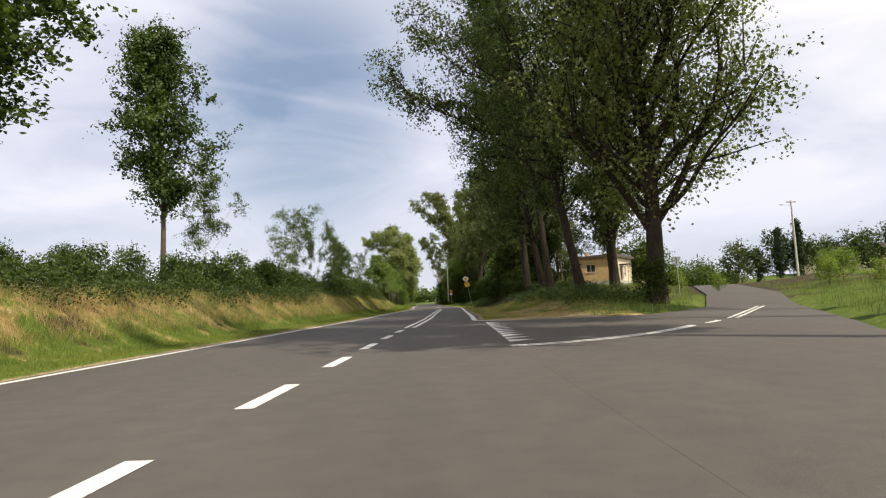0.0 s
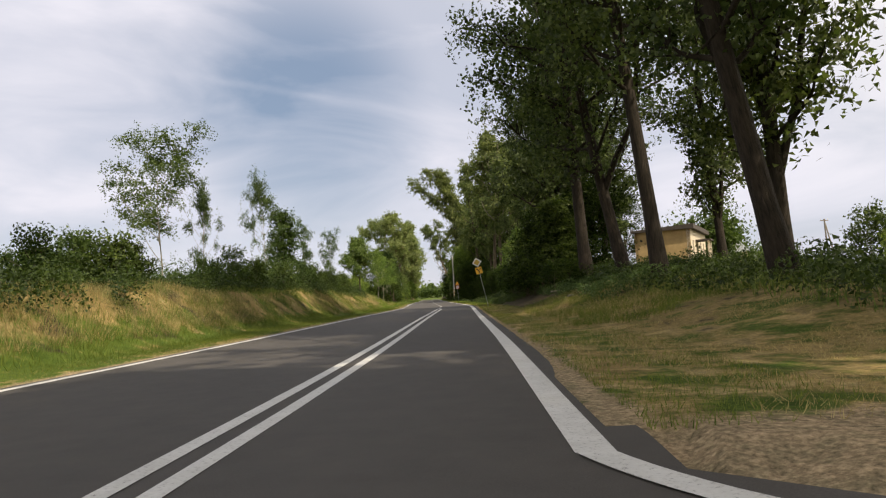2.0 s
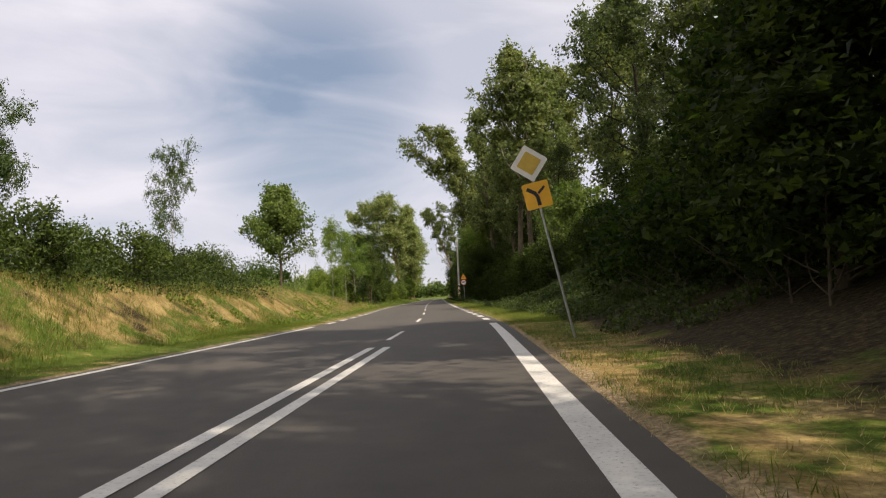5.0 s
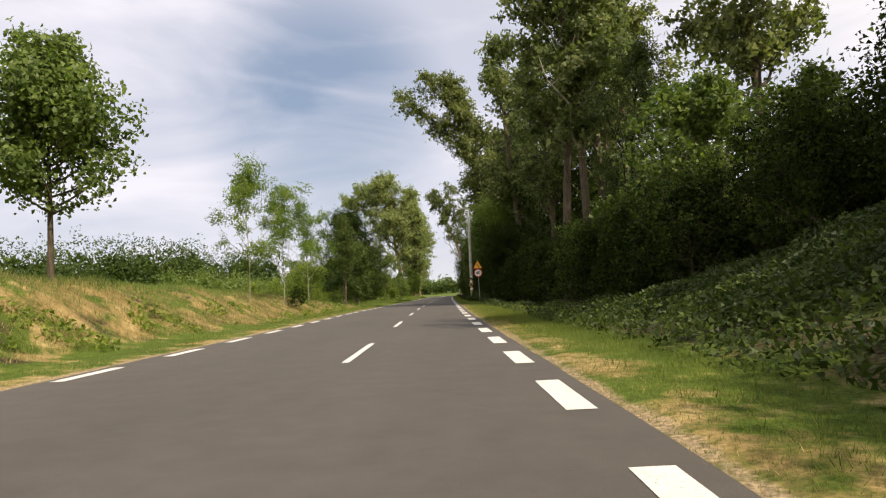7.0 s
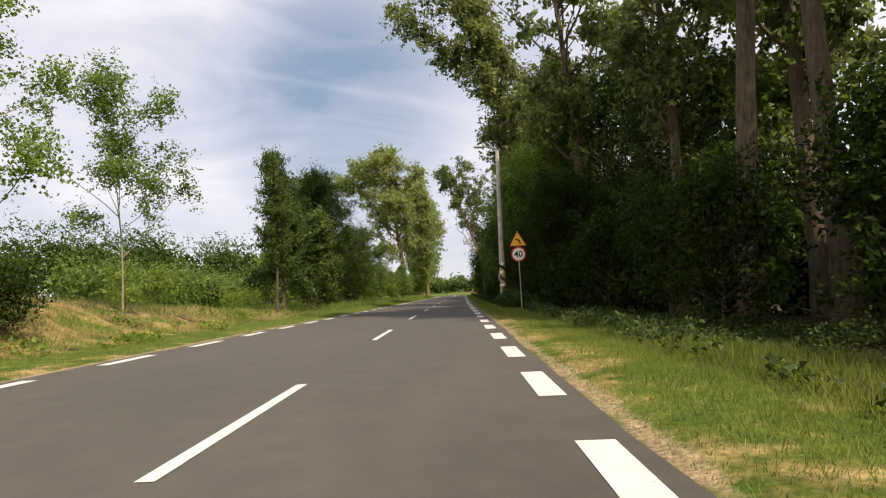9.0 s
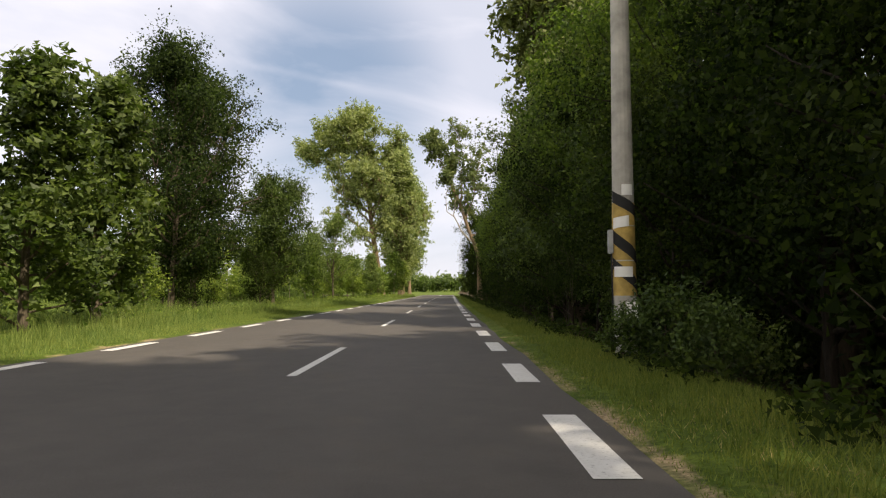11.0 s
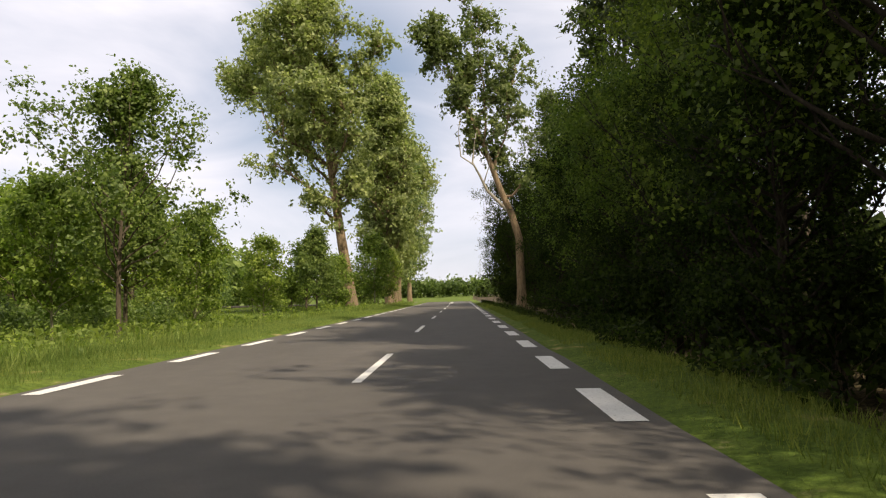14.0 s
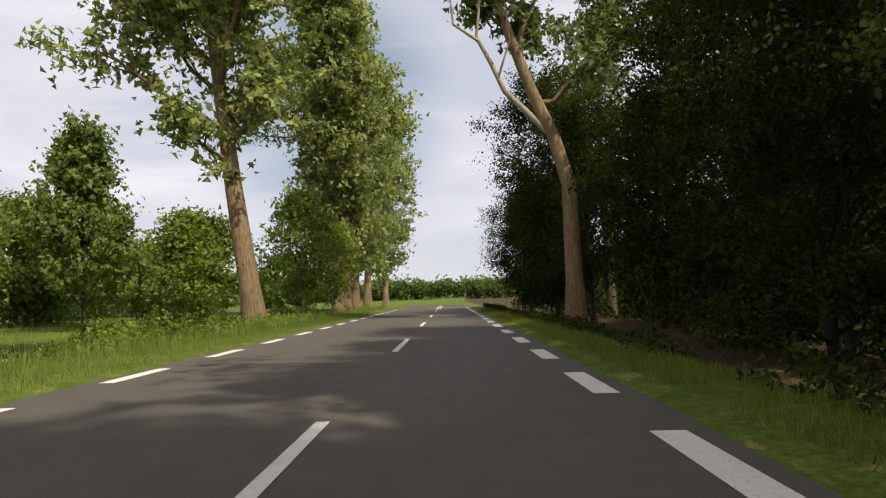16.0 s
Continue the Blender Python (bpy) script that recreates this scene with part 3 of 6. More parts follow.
# ---- trees ----
def leaf_mesh(name, centres, size, mat, rng, up=0.35, tri=False, droop=0.0, out=None):
    n = len(centres)
    u = rng.normal(size=(n, 3))
    u[:, 2] -= droop
    u /= np.linalg.norm(u, axis=1, keepdims=True)
    nrm = rng.normal(size=(n, 3))
    nrm[:, 2] += up * 2
    if out is not None:
        nrm = nrm * 0.55 + out * 1.1
    v = np.cross(nrm, u)
    v /= np.linalg.norm(v, axis=1, keepdims=True) + 1e-9
    s = (size * rng.uniform(0.6, 1.35, n))[:, None]
    c = np.asarray(centres)
    w = np.cross(u, v)
    if tri:
        P = np.stack([c - u * s * 0.55 - v * s * 0.45, c - u * s * 0.3 + v * s * 0.5, c + u * s * 0.7], 1).reshape(-1, 3)
        F = np.arange(n * 3).reshape(n, 3)
    else:
        P = np.stack([c - u * s * 0.55, c + v * s * 0.42 + w * s * 0.12, c + u * s * 0.6, c - v * s * 0.42 + w * s * 0.12], 1).reshape(-1, 3)
        F = np.arange(n * 4).reshape(n, 4)
    return mesh_from(name, P, F, mat)


def grow(seed, height, bole, spread, trunk_r, branches, rise, leaves, leaf, mat, bark, env="oval", lean=(0, 0), forks=0, clump=0.6, sparse=1.0, tri=False, wobble=0.03, sub=5, bare=0.15, uneven=0.5, top=1.0, inner=0.0, droop=0.12, course=None, reach=()):
    """Builds a tree's meshes: trunk, limbs, and the crown of single leaves. bole: height of the lowest limb. course: the trunk's
    side steps (height, dx, dy). reach: long limbs of their own (height of the fork, dx, dy, dz, leafy twigs)."""
    R = random.Random(seed)
    rng = np.random.default_rng(seed)
    V, F, anchors = [], [], []
    n = 12
    tr = []
    ph = R.uniform(0, 6)
    for i in range(n + 1):
        u = i / n
        k = height * 0.96 * u
        tr.append(Vector((lean[0] * u * height + wobble * height * math.sin(u * 3 + ph) * u, lean[1] * u * height + wobble * height * math.cos(u * 3.7 + ph) * u, k)))
    if course:
        ch, cx, cy = zip(*course)
        tr = [Vector((float(np.interp(p.z, ch, cx)), float(np.interp(p.z, ch, cy)), p.z)) for p in tr]
    rad = [trunk_r * (max(0.04, (1 - i / n) ** 0.85)) * (1.35 if i == 0 else 1) for i in range(n + 1)]
    tr[0].z -= 0.5
    tube(V, F, tr, rad, 9)
    TV, TF = V, F
    V, F = [], []

    def along(u):
        f = min(max(u, 0), 0.9999) * n
        i = int(f)
        return tr[i].lerp(tr[i + 1], f - i), rad[i] + (rad[i + 1] - rad[i]) * (f - i)

    def profile(u):
        if env == "oval":
            return math.sin(math.pi * min(1, 0.12 + 0.86 * u)) ** 0.7
        if env == "poplar":
            return (0.55 + 0.45 * math.sin(math.pi * u)) * (1 - u ** 3 * 0.75)
        if env == "crown":
            return (0.75 + 0.25 * math.sin(math.pi * min(1, u * 2.2))) * (1 - u ** 1.6 * 0.8)
        if env == "cone":
            return 1 - 0.93 * u
        if env == "round":
            return math.sqrt(max(0.05, 1 - (u - 0.35) ** 2 / 0.46))
        return (1 - u) ** 0.6

    def limb(p0, d, length, r, depth):
        pts, p, q = [p0], p0.copy(), d.copy()
        k = (6 if height > 5 else 3) if depth == 0 else 3
        for i in range(k):
            q = (q + Vector((R.gauss(0, 0.17), R.gauss(0, 0.17), R.gauss(0.08, 0.12)))).normalized()
            p = p + q * length / k
            pts.append(p)
        if depth == 0 or r > 0.022:
            ps = pts if depth == 0 else [pts[0], pts[-1]]
            tube(V, F, ps, [r * (1 - 0.85 * i / (len(ps) - 1)) + 0.008 for i in range(len(ps))], 5 if depth == 0 else 3)
        if depth < 1:
            for s in range(sub):
                f = R.uniform(0.25, 1.0) ** 0.7 * (len(pts) - 1)
                i = min(int(f), len(pts) - 2)
                b = pts[i].lerp(pts[i + 1], f - i)
                dd = (q + Vector((R.gauss(0, 0.8), R.gauss(0, 0.8), R.gauss(0.15, 0.55)))).normalized()
                limb(b, dd, max(length * R.uniform(0.2, 0.45), clump), r * 0.4, depth + 1)
            anchors.append((*pts[-1], clump * 0.8, 1.0))
            if inner:
                anchors.extend((*pts[i], clump, inner) for i in (1, 2, 3) if i < len(pts))
        elif R.random() < sparse:
            big = R.uniform(0.7, 1.3) * clump
            anchors.append((*pts[-1], big, 1.0))
            if R.random() < 0.5:
                anchors.append((*pts[1].lerp(pts[2], R.random()), big * 0.7, 0.6))

    gold = R.uniform(0, 6)
    for i in range(branches):
        u = (i + R.random()) / branches
        hgt = bole + (height * 0.95 - bole) * u
        p, r = along(hgt / (height * 0.96))
        gold += 2.4 + R.uniform(-0.6, 0.6)
        L = spread * profile(u) * R.uniform(1 - uneven, 1 + uneven * 0.5)
        e = rise * (0.75 + 0.5 * u) * R.uniform(0.75, 1.25)
        limb(p, Vector((math.cos(gold) * math.cos(e), math.sin(gold) * math.cos(e), math.sin(e))), L, min(r * 0.55, trunk_r * 0.34), 0)
    for i in range(forks):
        a = ph + i * 2.3 + R.uniform(-0.4, 0.4)
        p, r = along((bole * 0.85 + 0.6 * i) / height)
        d = Vector((math.cos(a) * 0.55, math.sin(a) * 0.55, 0.83)).normalized()
        limb(p, d, height * 0.42, r * 0.62, 0)
    for hgt, dx, dy, dz, m in reach:
        p, r = along(hgt / (height * 0.96))
        pts = [p + Vector((dx, dy, dz)) * u + Vector((0, 0, -abs(dx) * 0.12 * math.sin(math.pi * u))) + Vector((R.gauss(0, 0.25), R.gauss(0, 0.25), R.gauss(0, 0.2))) * (0 < i < 6) for i, u in enumerate(np.linspace(0, 1, 7))]
        tube(V, F, pts, [r * 0.5 * (1 - 0.85 * i / 6) + 0.012 for i in range(7)], 6)
        for k in range(m):
            f = R.uniform(0.35, 1.0) * 6
            i = min(int(f), 5)
            b = pts[i].lerp(pts[i + 1], f - i)
            limb(b, (Vector((dx, dy, dz)).normalized() * 0.6 + Vector((R.gauss(0, 0.6), R.gauss(0, 0.6), R.gauss(0.1, 0.5)))).normalized(), R.uniform(1.2, 2.8), 0.05, 1)
        anchors.append((*pts[-1], clump, 1.0))
    anchors += [(*along(f)[0], clump * 0.8, 0.8) for f in np.linspace(0.8, 1.0, 5)]
    A = np.array(anchors)
    w = A[:, 4] * A[:, 3] ** 2
    idx = rng.choice(len(A), leaves, p=w / w.sum())
    K = 9
    twig = rng.normal(size=(len(A), K, 3)) * np.array([1.0, 1.0, 0.75])
    twig *= (rng.uniform(0.55, 1.45, (len(A), K)) / (np.linalg.norm(twig, axis=2) + 1e-9))[:, :, None]
    off = twig[idx, rng.integers(0, K, leaves)] * (rng.random(leaves) ** 0.6)[:, None] + rng.normal(size=(leaves, 3)) * 0.13
    off[:, 2] -= droop * (off[:, 0] ** 2 + off[:, 1] ** 2)
    pts = A[idx, :3] + off * A[idx, 3:4]
    keep = (pts[:, 2] > bare) & (pts[:, 2] < height * (top if top < 1 else 2) + 0.6 * rng.normal(size=len(pts)))
    pts = pts[keep]
    out = off[keep] + 0.35 * (pts - np.array([0, 0, height * 0.45])) * np.array([1, 1, 0.5]) / max(spread, 0.5)
    out /= np.linalg.norm(out, axis=1, keepdims=True) + 1e-6
    return mesh_from("trunk", TV, TF, bark, True), mesh_from("branchwork", V, F, bark if top == 1 else M_BARK_YOUNG, True), leaf_mesh("crown", pts, leaf, mat, rng, tri=tri, out=out)


def plant(name, meshes, x, y, scale=1.0, turn=0.0, label="", category="tree", group="", wide=1.0, sink=0.05, z=None, lean=(0, 0)):
    ob = empty(name, Matrix.Translation((x, y, (gz(x, y) if z is None else z) - sink)) @ pose(0, 0, 0, lean[0], lean[1], turn))
    ob.scale = (scale * wide, scale * wide, scale)
    child("trunk", meshes[0], ob)
    child("branchwork", meshes[1], ob)["kind"] = "stuff"
    child("crown", meshes[2], ob)["kind"] = "stuff"
    return tagged(ob, label, category, group)


def recolour(meshes, mat):
    me = meshes[2].copy()
    me.materials[0] = mat
    return meshes[0], meshes[1], me


# archetypes: the trees differ by turn, size and girth
POPLAR = [grow(11 + i, 32, 8 + 2 * i, 6.0, 0.42, 24, 0.85, 11000, 0.32, M_LEAF_POPLAR, M_BARK, "poplar", (0.02 * (i - 1), 0.01), clump=1.35, tri=True, uneven=0.5, sparse=0.8, top=0.86 if i == 2 else 1.0) for i in range(3)]
SILVER = [grow(15 + i, 32, 3.6 + i, 6.4, 0.5, 34, 0.85, 23000, 0.36, M_LEAF_SILVER, M_BARK_BROWN, "poplar", (0.01, 0.01), clump=1.5, tri=True, uneven=0.4, sub=6, sparse=1.0, inner=0.6) for i in range(2)]
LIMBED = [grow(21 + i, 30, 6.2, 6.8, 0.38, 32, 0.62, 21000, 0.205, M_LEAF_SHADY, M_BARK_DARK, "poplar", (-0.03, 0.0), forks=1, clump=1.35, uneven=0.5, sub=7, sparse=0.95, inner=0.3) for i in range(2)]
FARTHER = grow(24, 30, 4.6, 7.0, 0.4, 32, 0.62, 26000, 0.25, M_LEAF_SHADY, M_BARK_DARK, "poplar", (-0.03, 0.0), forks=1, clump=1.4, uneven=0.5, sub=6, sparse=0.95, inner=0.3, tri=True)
# lower wall of the wood, in the leaf colour darkened for shade
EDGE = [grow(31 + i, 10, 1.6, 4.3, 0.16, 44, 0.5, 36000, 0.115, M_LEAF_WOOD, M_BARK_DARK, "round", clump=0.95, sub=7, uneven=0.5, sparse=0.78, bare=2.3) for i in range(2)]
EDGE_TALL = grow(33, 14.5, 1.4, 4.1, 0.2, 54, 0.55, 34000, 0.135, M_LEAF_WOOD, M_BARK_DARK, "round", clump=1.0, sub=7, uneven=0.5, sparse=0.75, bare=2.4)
BROAD = [grow(34 + i, 14, 0.8, 5.6, 0.24, 36, 0.55, 13000, 0.21, M_LEAF_DARK, M_BARK, "round", clump=1.1, uneven=0.6) for i in range(2)]
WOOD_GREEN = [grow(37 + i, 15, 1.4, 5.4, 0.24, 36, 0.6, 9000, 0.32, M_LEAF_NORWAY, M_BARK, "round", clump=1.1, sub=6, tri=True, uneven=0.5) for i in range(2)]
MAPLE = grow(41, 11, 2.6, 3.4, 0.14, 44, 0.65, 16000, 0.225, M_LEAF_MAPLE, M_BARK, "crown", clump=0.85, sub=6, uneven=0.25, tri=True, wobble=0.012)
YOUNG = [grow(51 + i, 9, 2.6 - 0.4 * i, 3.3, 0.042, 15, 0.85, 12000, 0.1, M_LEAF_LOCUST, M_BARK_YOUNG, "round", clump=0.72, sparse=0.7, uneven=0.65, sub=5) for i in range(3)]
SHRUB = [grow(61 + i, 3.0, 0.1, 1.9, 0.04, 16, 0.75, 1900, 0.165, M_LEAF_SHRUB, M_BARK, "round", clump=0.7, sub=4, tri=True, bare=0.0, uneven=0.5) for i in range(3)]
DARK = [grow(71, 10, 0.4, 2.9, 0.16, 36, 0.55, 13000, 0.19, M_LEAF_DARK, M_BARK, "cone", clump=0.75, tri=True, uneven=0.4)]
TALL = grow(19, 33, 12, 6.8, 0.44, 30, 0.75, 19000, 0.34, M_LEAF_POPLAR, M_BARK, "poplar", (0.0, 0.01), clump=1.5, tri=True, uneven=0.4, sub=6, sparse=1.0)
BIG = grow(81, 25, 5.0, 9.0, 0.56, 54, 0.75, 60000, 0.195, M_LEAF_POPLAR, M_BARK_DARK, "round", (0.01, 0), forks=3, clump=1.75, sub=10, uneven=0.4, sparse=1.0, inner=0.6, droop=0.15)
NARROW = grow(82, 14, 4.2, 3.0, 0.16, 44, 0.95, 30000, 0.138, M_LEAF_ASH, M_BARK, "oval", clump=0.72, uneven=0.4, inner=0.25)
WILLOW = grow(89, 7.0, 0.6, 3.2, 0.14, 32, 0.65, 7000, 0.21, M_LEAF_SHRUB, M_BARK, "round", clump=0.9, sub=5, tri=True, bare=0.05, uneven=0.4)
YOUNG_GREEN = grow(87, 6.5, 0.9, 2.4, 0.07, 26, 0.7, 7000, 0.17, M_LEAF_SHRUB, M_BARK_YOUNG, "oval", clump=0.75, tri=True, uneven=0.35)
# understorey bush in the same shade-darkened leaf colour
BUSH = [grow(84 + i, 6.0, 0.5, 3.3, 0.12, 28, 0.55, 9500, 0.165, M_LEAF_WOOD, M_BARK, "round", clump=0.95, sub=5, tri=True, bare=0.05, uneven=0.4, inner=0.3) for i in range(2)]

plant("roadside_poplar", BIG, 14.6, 44.0, 1.12, 40, "large forked poplar with dark bark at the junction", "tree")
plant("roadside_maple", NARROW, -14.6, 35.2, 1.03, 0, "slim upright maple on the dry bank", "tree")
plant("roadside_maple", NARROW, -15.4, 20.5, 1.1, 130, "slim upright maple on the dry bank", "tree", wide=1.4)
LEAN = "tall leaning poplar with a bare dark trunk"
for k, (x, y, s, r, a) in enumerate([(11.2, 50.7, 1.0, 0, -11), (10.9, 67.1, 0.95, -20, -9), (10.0, 72.7, 1.05, 30, -4), (16.5, 61, 1.0, 60, -3), (20.5, 77, 0.8, 20, 0), (15.0, 88, 0.8, 75, 0), (19.5, 106, 0.68, 30, 0), (15.2, 120, 0.7, 120, 0), (14, 9.0, 1.15, 60, 0), (16.2, 21.5, 1.1, 100, 0), (22.0, 28.0, 1.2, 10, 0), (10.4, 87.5, 0.6, 50, -2), (13.6, 104, 0.45, 90, 0), (9.0, 83.5, 0.92, 200, -4)]):
    plant("roadside_poplar", TALL if y < 30 else LIMBED[k % 2] if k < 3 or 104.5 < y < 119 else FARTHER, x, y, s, r, LEAN, "tree", "poplars along the road", lean=(0, a))
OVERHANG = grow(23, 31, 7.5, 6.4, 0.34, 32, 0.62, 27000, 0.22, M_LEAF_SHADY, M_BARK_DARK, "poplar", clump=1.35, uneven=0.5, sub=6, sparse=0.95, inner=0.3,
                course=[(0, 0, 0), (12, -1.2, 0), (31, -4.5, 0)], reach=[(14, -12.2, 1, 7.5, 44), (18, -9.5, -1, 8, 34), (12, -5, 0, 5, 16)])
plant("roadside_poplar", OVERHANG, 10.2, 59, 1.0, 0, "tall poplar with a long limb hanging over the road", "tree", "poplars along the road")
# the tall poplar again, in the shaded leaf colour
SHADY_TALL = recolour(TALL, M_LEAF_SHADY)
rng = random.Random(8)
# the poplars at y 215 to 228.5 are added to shade the road
for k, (dx, y, s) in enumerate([(15, 98, 0.5), (15, 111, 0.66), (17, 124, 0.62), (19, 146, 0.92), (12.6, 153, 0.62), (10.5, 157, 1.0), (13.5, 164, 1.05), (9.3, 168, 0.8), (17, 178, 1.05), (18, 170, 1.1), (8, 184, 1.05), (14, 191, 1.0),
                                (10.5, 198, 0.8), (9.5, 205, 0.72), (11.5, 215, 0.85), (9, 160, 0.98), (12.4, 221.5, 0.93), (12.2, 228.5, 0.97), (10.8, 235.5, 0.95), (11.6, 242, 0.94), (10.6, 249, 0.86), (9.8, 258, 0.72), (9, 292, 0.8)]):
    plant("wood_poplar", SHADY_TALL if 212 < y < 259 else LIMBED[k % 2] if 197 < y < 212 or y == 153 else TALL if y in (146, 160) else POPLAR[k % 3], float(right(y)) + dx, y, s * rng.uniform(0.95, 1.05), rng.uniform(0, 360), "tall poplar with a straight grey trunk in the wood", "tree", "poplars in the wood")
plant("wood_poplar", LIMBED[0], 10.0, 209, 0.52, 200, "poplar with low limbs above the hedge", "tree", lean=(0, -2))
for k, (dx, y, s) in enumerate([(10.5, 134, 0.6), (11.8, 140.5, 0.72), (11.5, 128, 0.46), (15, 123, 0.6), (13.5, 152, 0.42), (11, 166, 0.45), (8, 174, 0.45), (18, 158, 0.7), (16, 170, 0.8), (19, 181, 0.9), (22, 168, 0.75), (14.5, 187, 0.7)]):
    plant("wood_tree", WOOD_GREEN[k % 2], float(right(y)) + dx, y, s, rng.uniform(0, 360), "leafy broadleaf tree at the wood's edge", "tree", "trees of the wood's edge")
for k, (dx, y, s) in enumerate([(9.2, 83.5, 1.5), (7.0, 80, 0.9), (7.4, 85, 1.25), (6.6, 89.5, 1.3), (7.6, 94, 1.35), (9.2, 98, 1.2), (6.6, 101, 0.6), (7.2, 104.5, 0.7), (9.4, 106, 0.85), (9.9, 112, 0.95), (9.2, 118.5, 0.8), (9.0, 124, 0.85), (11, 103, 1.15), (9.6, 109, 1.0), (11, 115, 1.2), (10.6, 121, 0.95), (12, 127, 1.2), (8.2, 131, 1.0), (8.5, 138, 1.1), (7.4, 145, 1.0), (8.6, 151, 1.15), (6.8, 157, 1.0), (7.5, 164, 1.1), (6.4, 170, 1.0), (14, 139, 1.2), (13.5, 158, 1.3)]):
    plant("understorey_tree", BUSH[k % 2], float(right(y)) + dx, y, s * 0.68, rng.uniform(0, 360), "low bushy elder with shade-darkened leaves under the poplars", "tree", "understorey of the wood")
# lit copy of an edge tree: lighter leaf colour for crowns catching light
EDGE_LIT = recolour(EDGE[1], M_LEAF_ASH)
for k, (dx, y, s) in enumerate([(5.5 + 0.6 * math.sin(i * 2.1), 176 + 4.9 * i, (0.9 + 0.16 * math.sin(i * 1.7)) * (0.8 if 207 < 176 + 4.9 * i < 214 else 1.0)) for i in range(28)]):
    plant("edge_tree", EDGE_TALL if 214 < y < 292 else EDGE_LIT if k % 2 and y > 190 else EDGE[k % 2], float(right(y)) + dx + (2.6 if 260 < y < 280 else 0), y, (s + 0.02) * ((0.74 if k % 2 else 0.52) if y < 262 else 0.95) if y > 214 else s * 0.85 if y < 186 else s * 1.05, rng.uniform(0, 360), "dense shade-darkened broadleaf tree with low branches beside the verge", "tree", "trees along the verge")
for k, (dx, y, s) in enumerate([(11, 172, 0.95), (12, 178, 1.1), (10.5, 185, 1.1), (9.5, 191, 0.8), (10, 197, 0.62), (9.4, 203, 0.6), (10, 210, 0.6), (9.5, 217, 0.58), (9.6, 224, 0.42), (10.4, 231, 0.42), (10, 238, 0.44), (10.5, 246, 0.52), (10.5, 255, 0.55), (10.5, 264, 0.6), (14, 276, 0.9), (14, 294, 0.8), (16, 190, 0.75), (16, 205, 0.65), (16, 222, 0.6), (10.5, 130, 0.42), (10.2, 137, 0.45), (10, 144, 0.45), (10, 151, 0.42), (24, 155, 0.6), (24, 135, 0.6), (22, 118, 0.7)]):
    plant("wood_tree", BROAD[k % 2], float(right(y)) + dx, y, s, rng.uniform(0, 360), "dense green broadleaf tree inside the wood, darkened for shade", "tree", "trees inside the wood")
# raised crowns in the sunlit leaf colour, above the shade-coloured edge trees
CANOPY = grow(38, 13.5, 5.6, 4.0, 0.17, 38, 0.5, 17000, 0.13, M_LEAF_SUNLIT, M_BARK_DARK, "round", clump=1.0, sub=6, uneven=0.5, sparse=0.8)
for k, (dx, y, s) in enumerate([(6.8, 188.5, 1.0), (6.2, 195, 1.0), (6.6, 202, 0.95), (6.4, 209, 0.92), (8.8, 224, 1.05), (8.8, 235, 0.95), (5.6, 243, 0.8), (5.4, 248.5, 0.85), (5.8, 255, 0.82)]):
    plant("wood_tree", CANOPY, float(right(y)) + dx, y, s, k * 77, "broadleaf tree with a raised green crown in the wood's edge", "tree", "trees inside the wood")
# edge trees in the leaf colour brightened as if sun came through
SUNLIT_EDGE = [grow(39 + 60 * i, 15, 3.4, 4.4, 0.17, 38, 0.6, 18000, 0.122, M_LEAF_SUNLIT, M_BARK_DARK, "round", clump=0.95, sub=6, uneven=0.55, sparse=0.8, bare=2.5) for i in range(2)]
for k, (dx, y, s) in enumerate([(6.6, 217, 0.9), (7.2, 221.5, 1.0), (6.2, 227, 1.02), (7.0, 232, 0.98), (6.2, 238, 0.9), (7.4, 188, 0.95), (6.8, 194, 0.95), (6.4, 246, 0.85), (7.0, 254, 0.8)]):
    plant("edge_tree", SUNLIT_EDGE[k % 2], float(right(y)) + dx, y, s, rng.uniform(0, 360), "broadleaf tree with leaves coloured yellow-green as if sunlit beside the verge", "tree", "trees along the verge")

# left side, from the junction onwards
OLIVE = [recolour(m, M_LEAF_OLIVE) for m in YOUNG]
LEFT_DARK = recolour(DARK[0], M_LEAF_ASH)
plant("roadside_maple", NARROW, -10.4, 175, 0.66, 40, "slim upright young maple in the grass", "tree", wide=0.8)
LOCUST, THIN = "young locust tree with airy light foliage", "thin young locust with a bare stem"
for x, y, s, r, k, lab in [(-14.6, 41.7, 0.82, 0, 1, LOCUST), (-14.0, 66.1, 0.92, 60, 2, LOCUST), (-13.4, 70.5, 0.66, 200, 0, THIN), (-13.1, 82.6, 0.92, 100, 0, THIN), 
                            (-13.0, 97.0, 0.7, 300, 1, LOCUST), (-12.6, 110, 0.76, 45, 2, LOCUST), (-10.6, 144.6, 0.84, 10, 0, THIN), (-10.3, 151, 0.84, 150, 2, LOCUST), (-10.3, 158, 0.8, 250, 1, LOCUST),
                            (-16.6, 232, 0.7, 90, 2, "young ash tree in the roadside grass")]:
    plant("young_tree", OLIVE[k] if y < 112 else YOUNG[k], x, y, s, r, lab, "tree", "young trees along the road", wide=0.85 if y < 50 else 1.1 if y < 68 else 0.66 if y < 112 else 1.1)
SPIRE = grow(72, 7.8, 0.7, 2.0, 0.09, 36, 0.65, 10000, 0.13, M_LEAF_ASH, M_BARK_YOUNG, "cone", clump=0.6, uneven=0.55)
plant("young_tree", SPIRE, -13.8, 91.5, 0.96, 20, "young conical tree with dark leaves on the bank", "tree", wide=1.35)
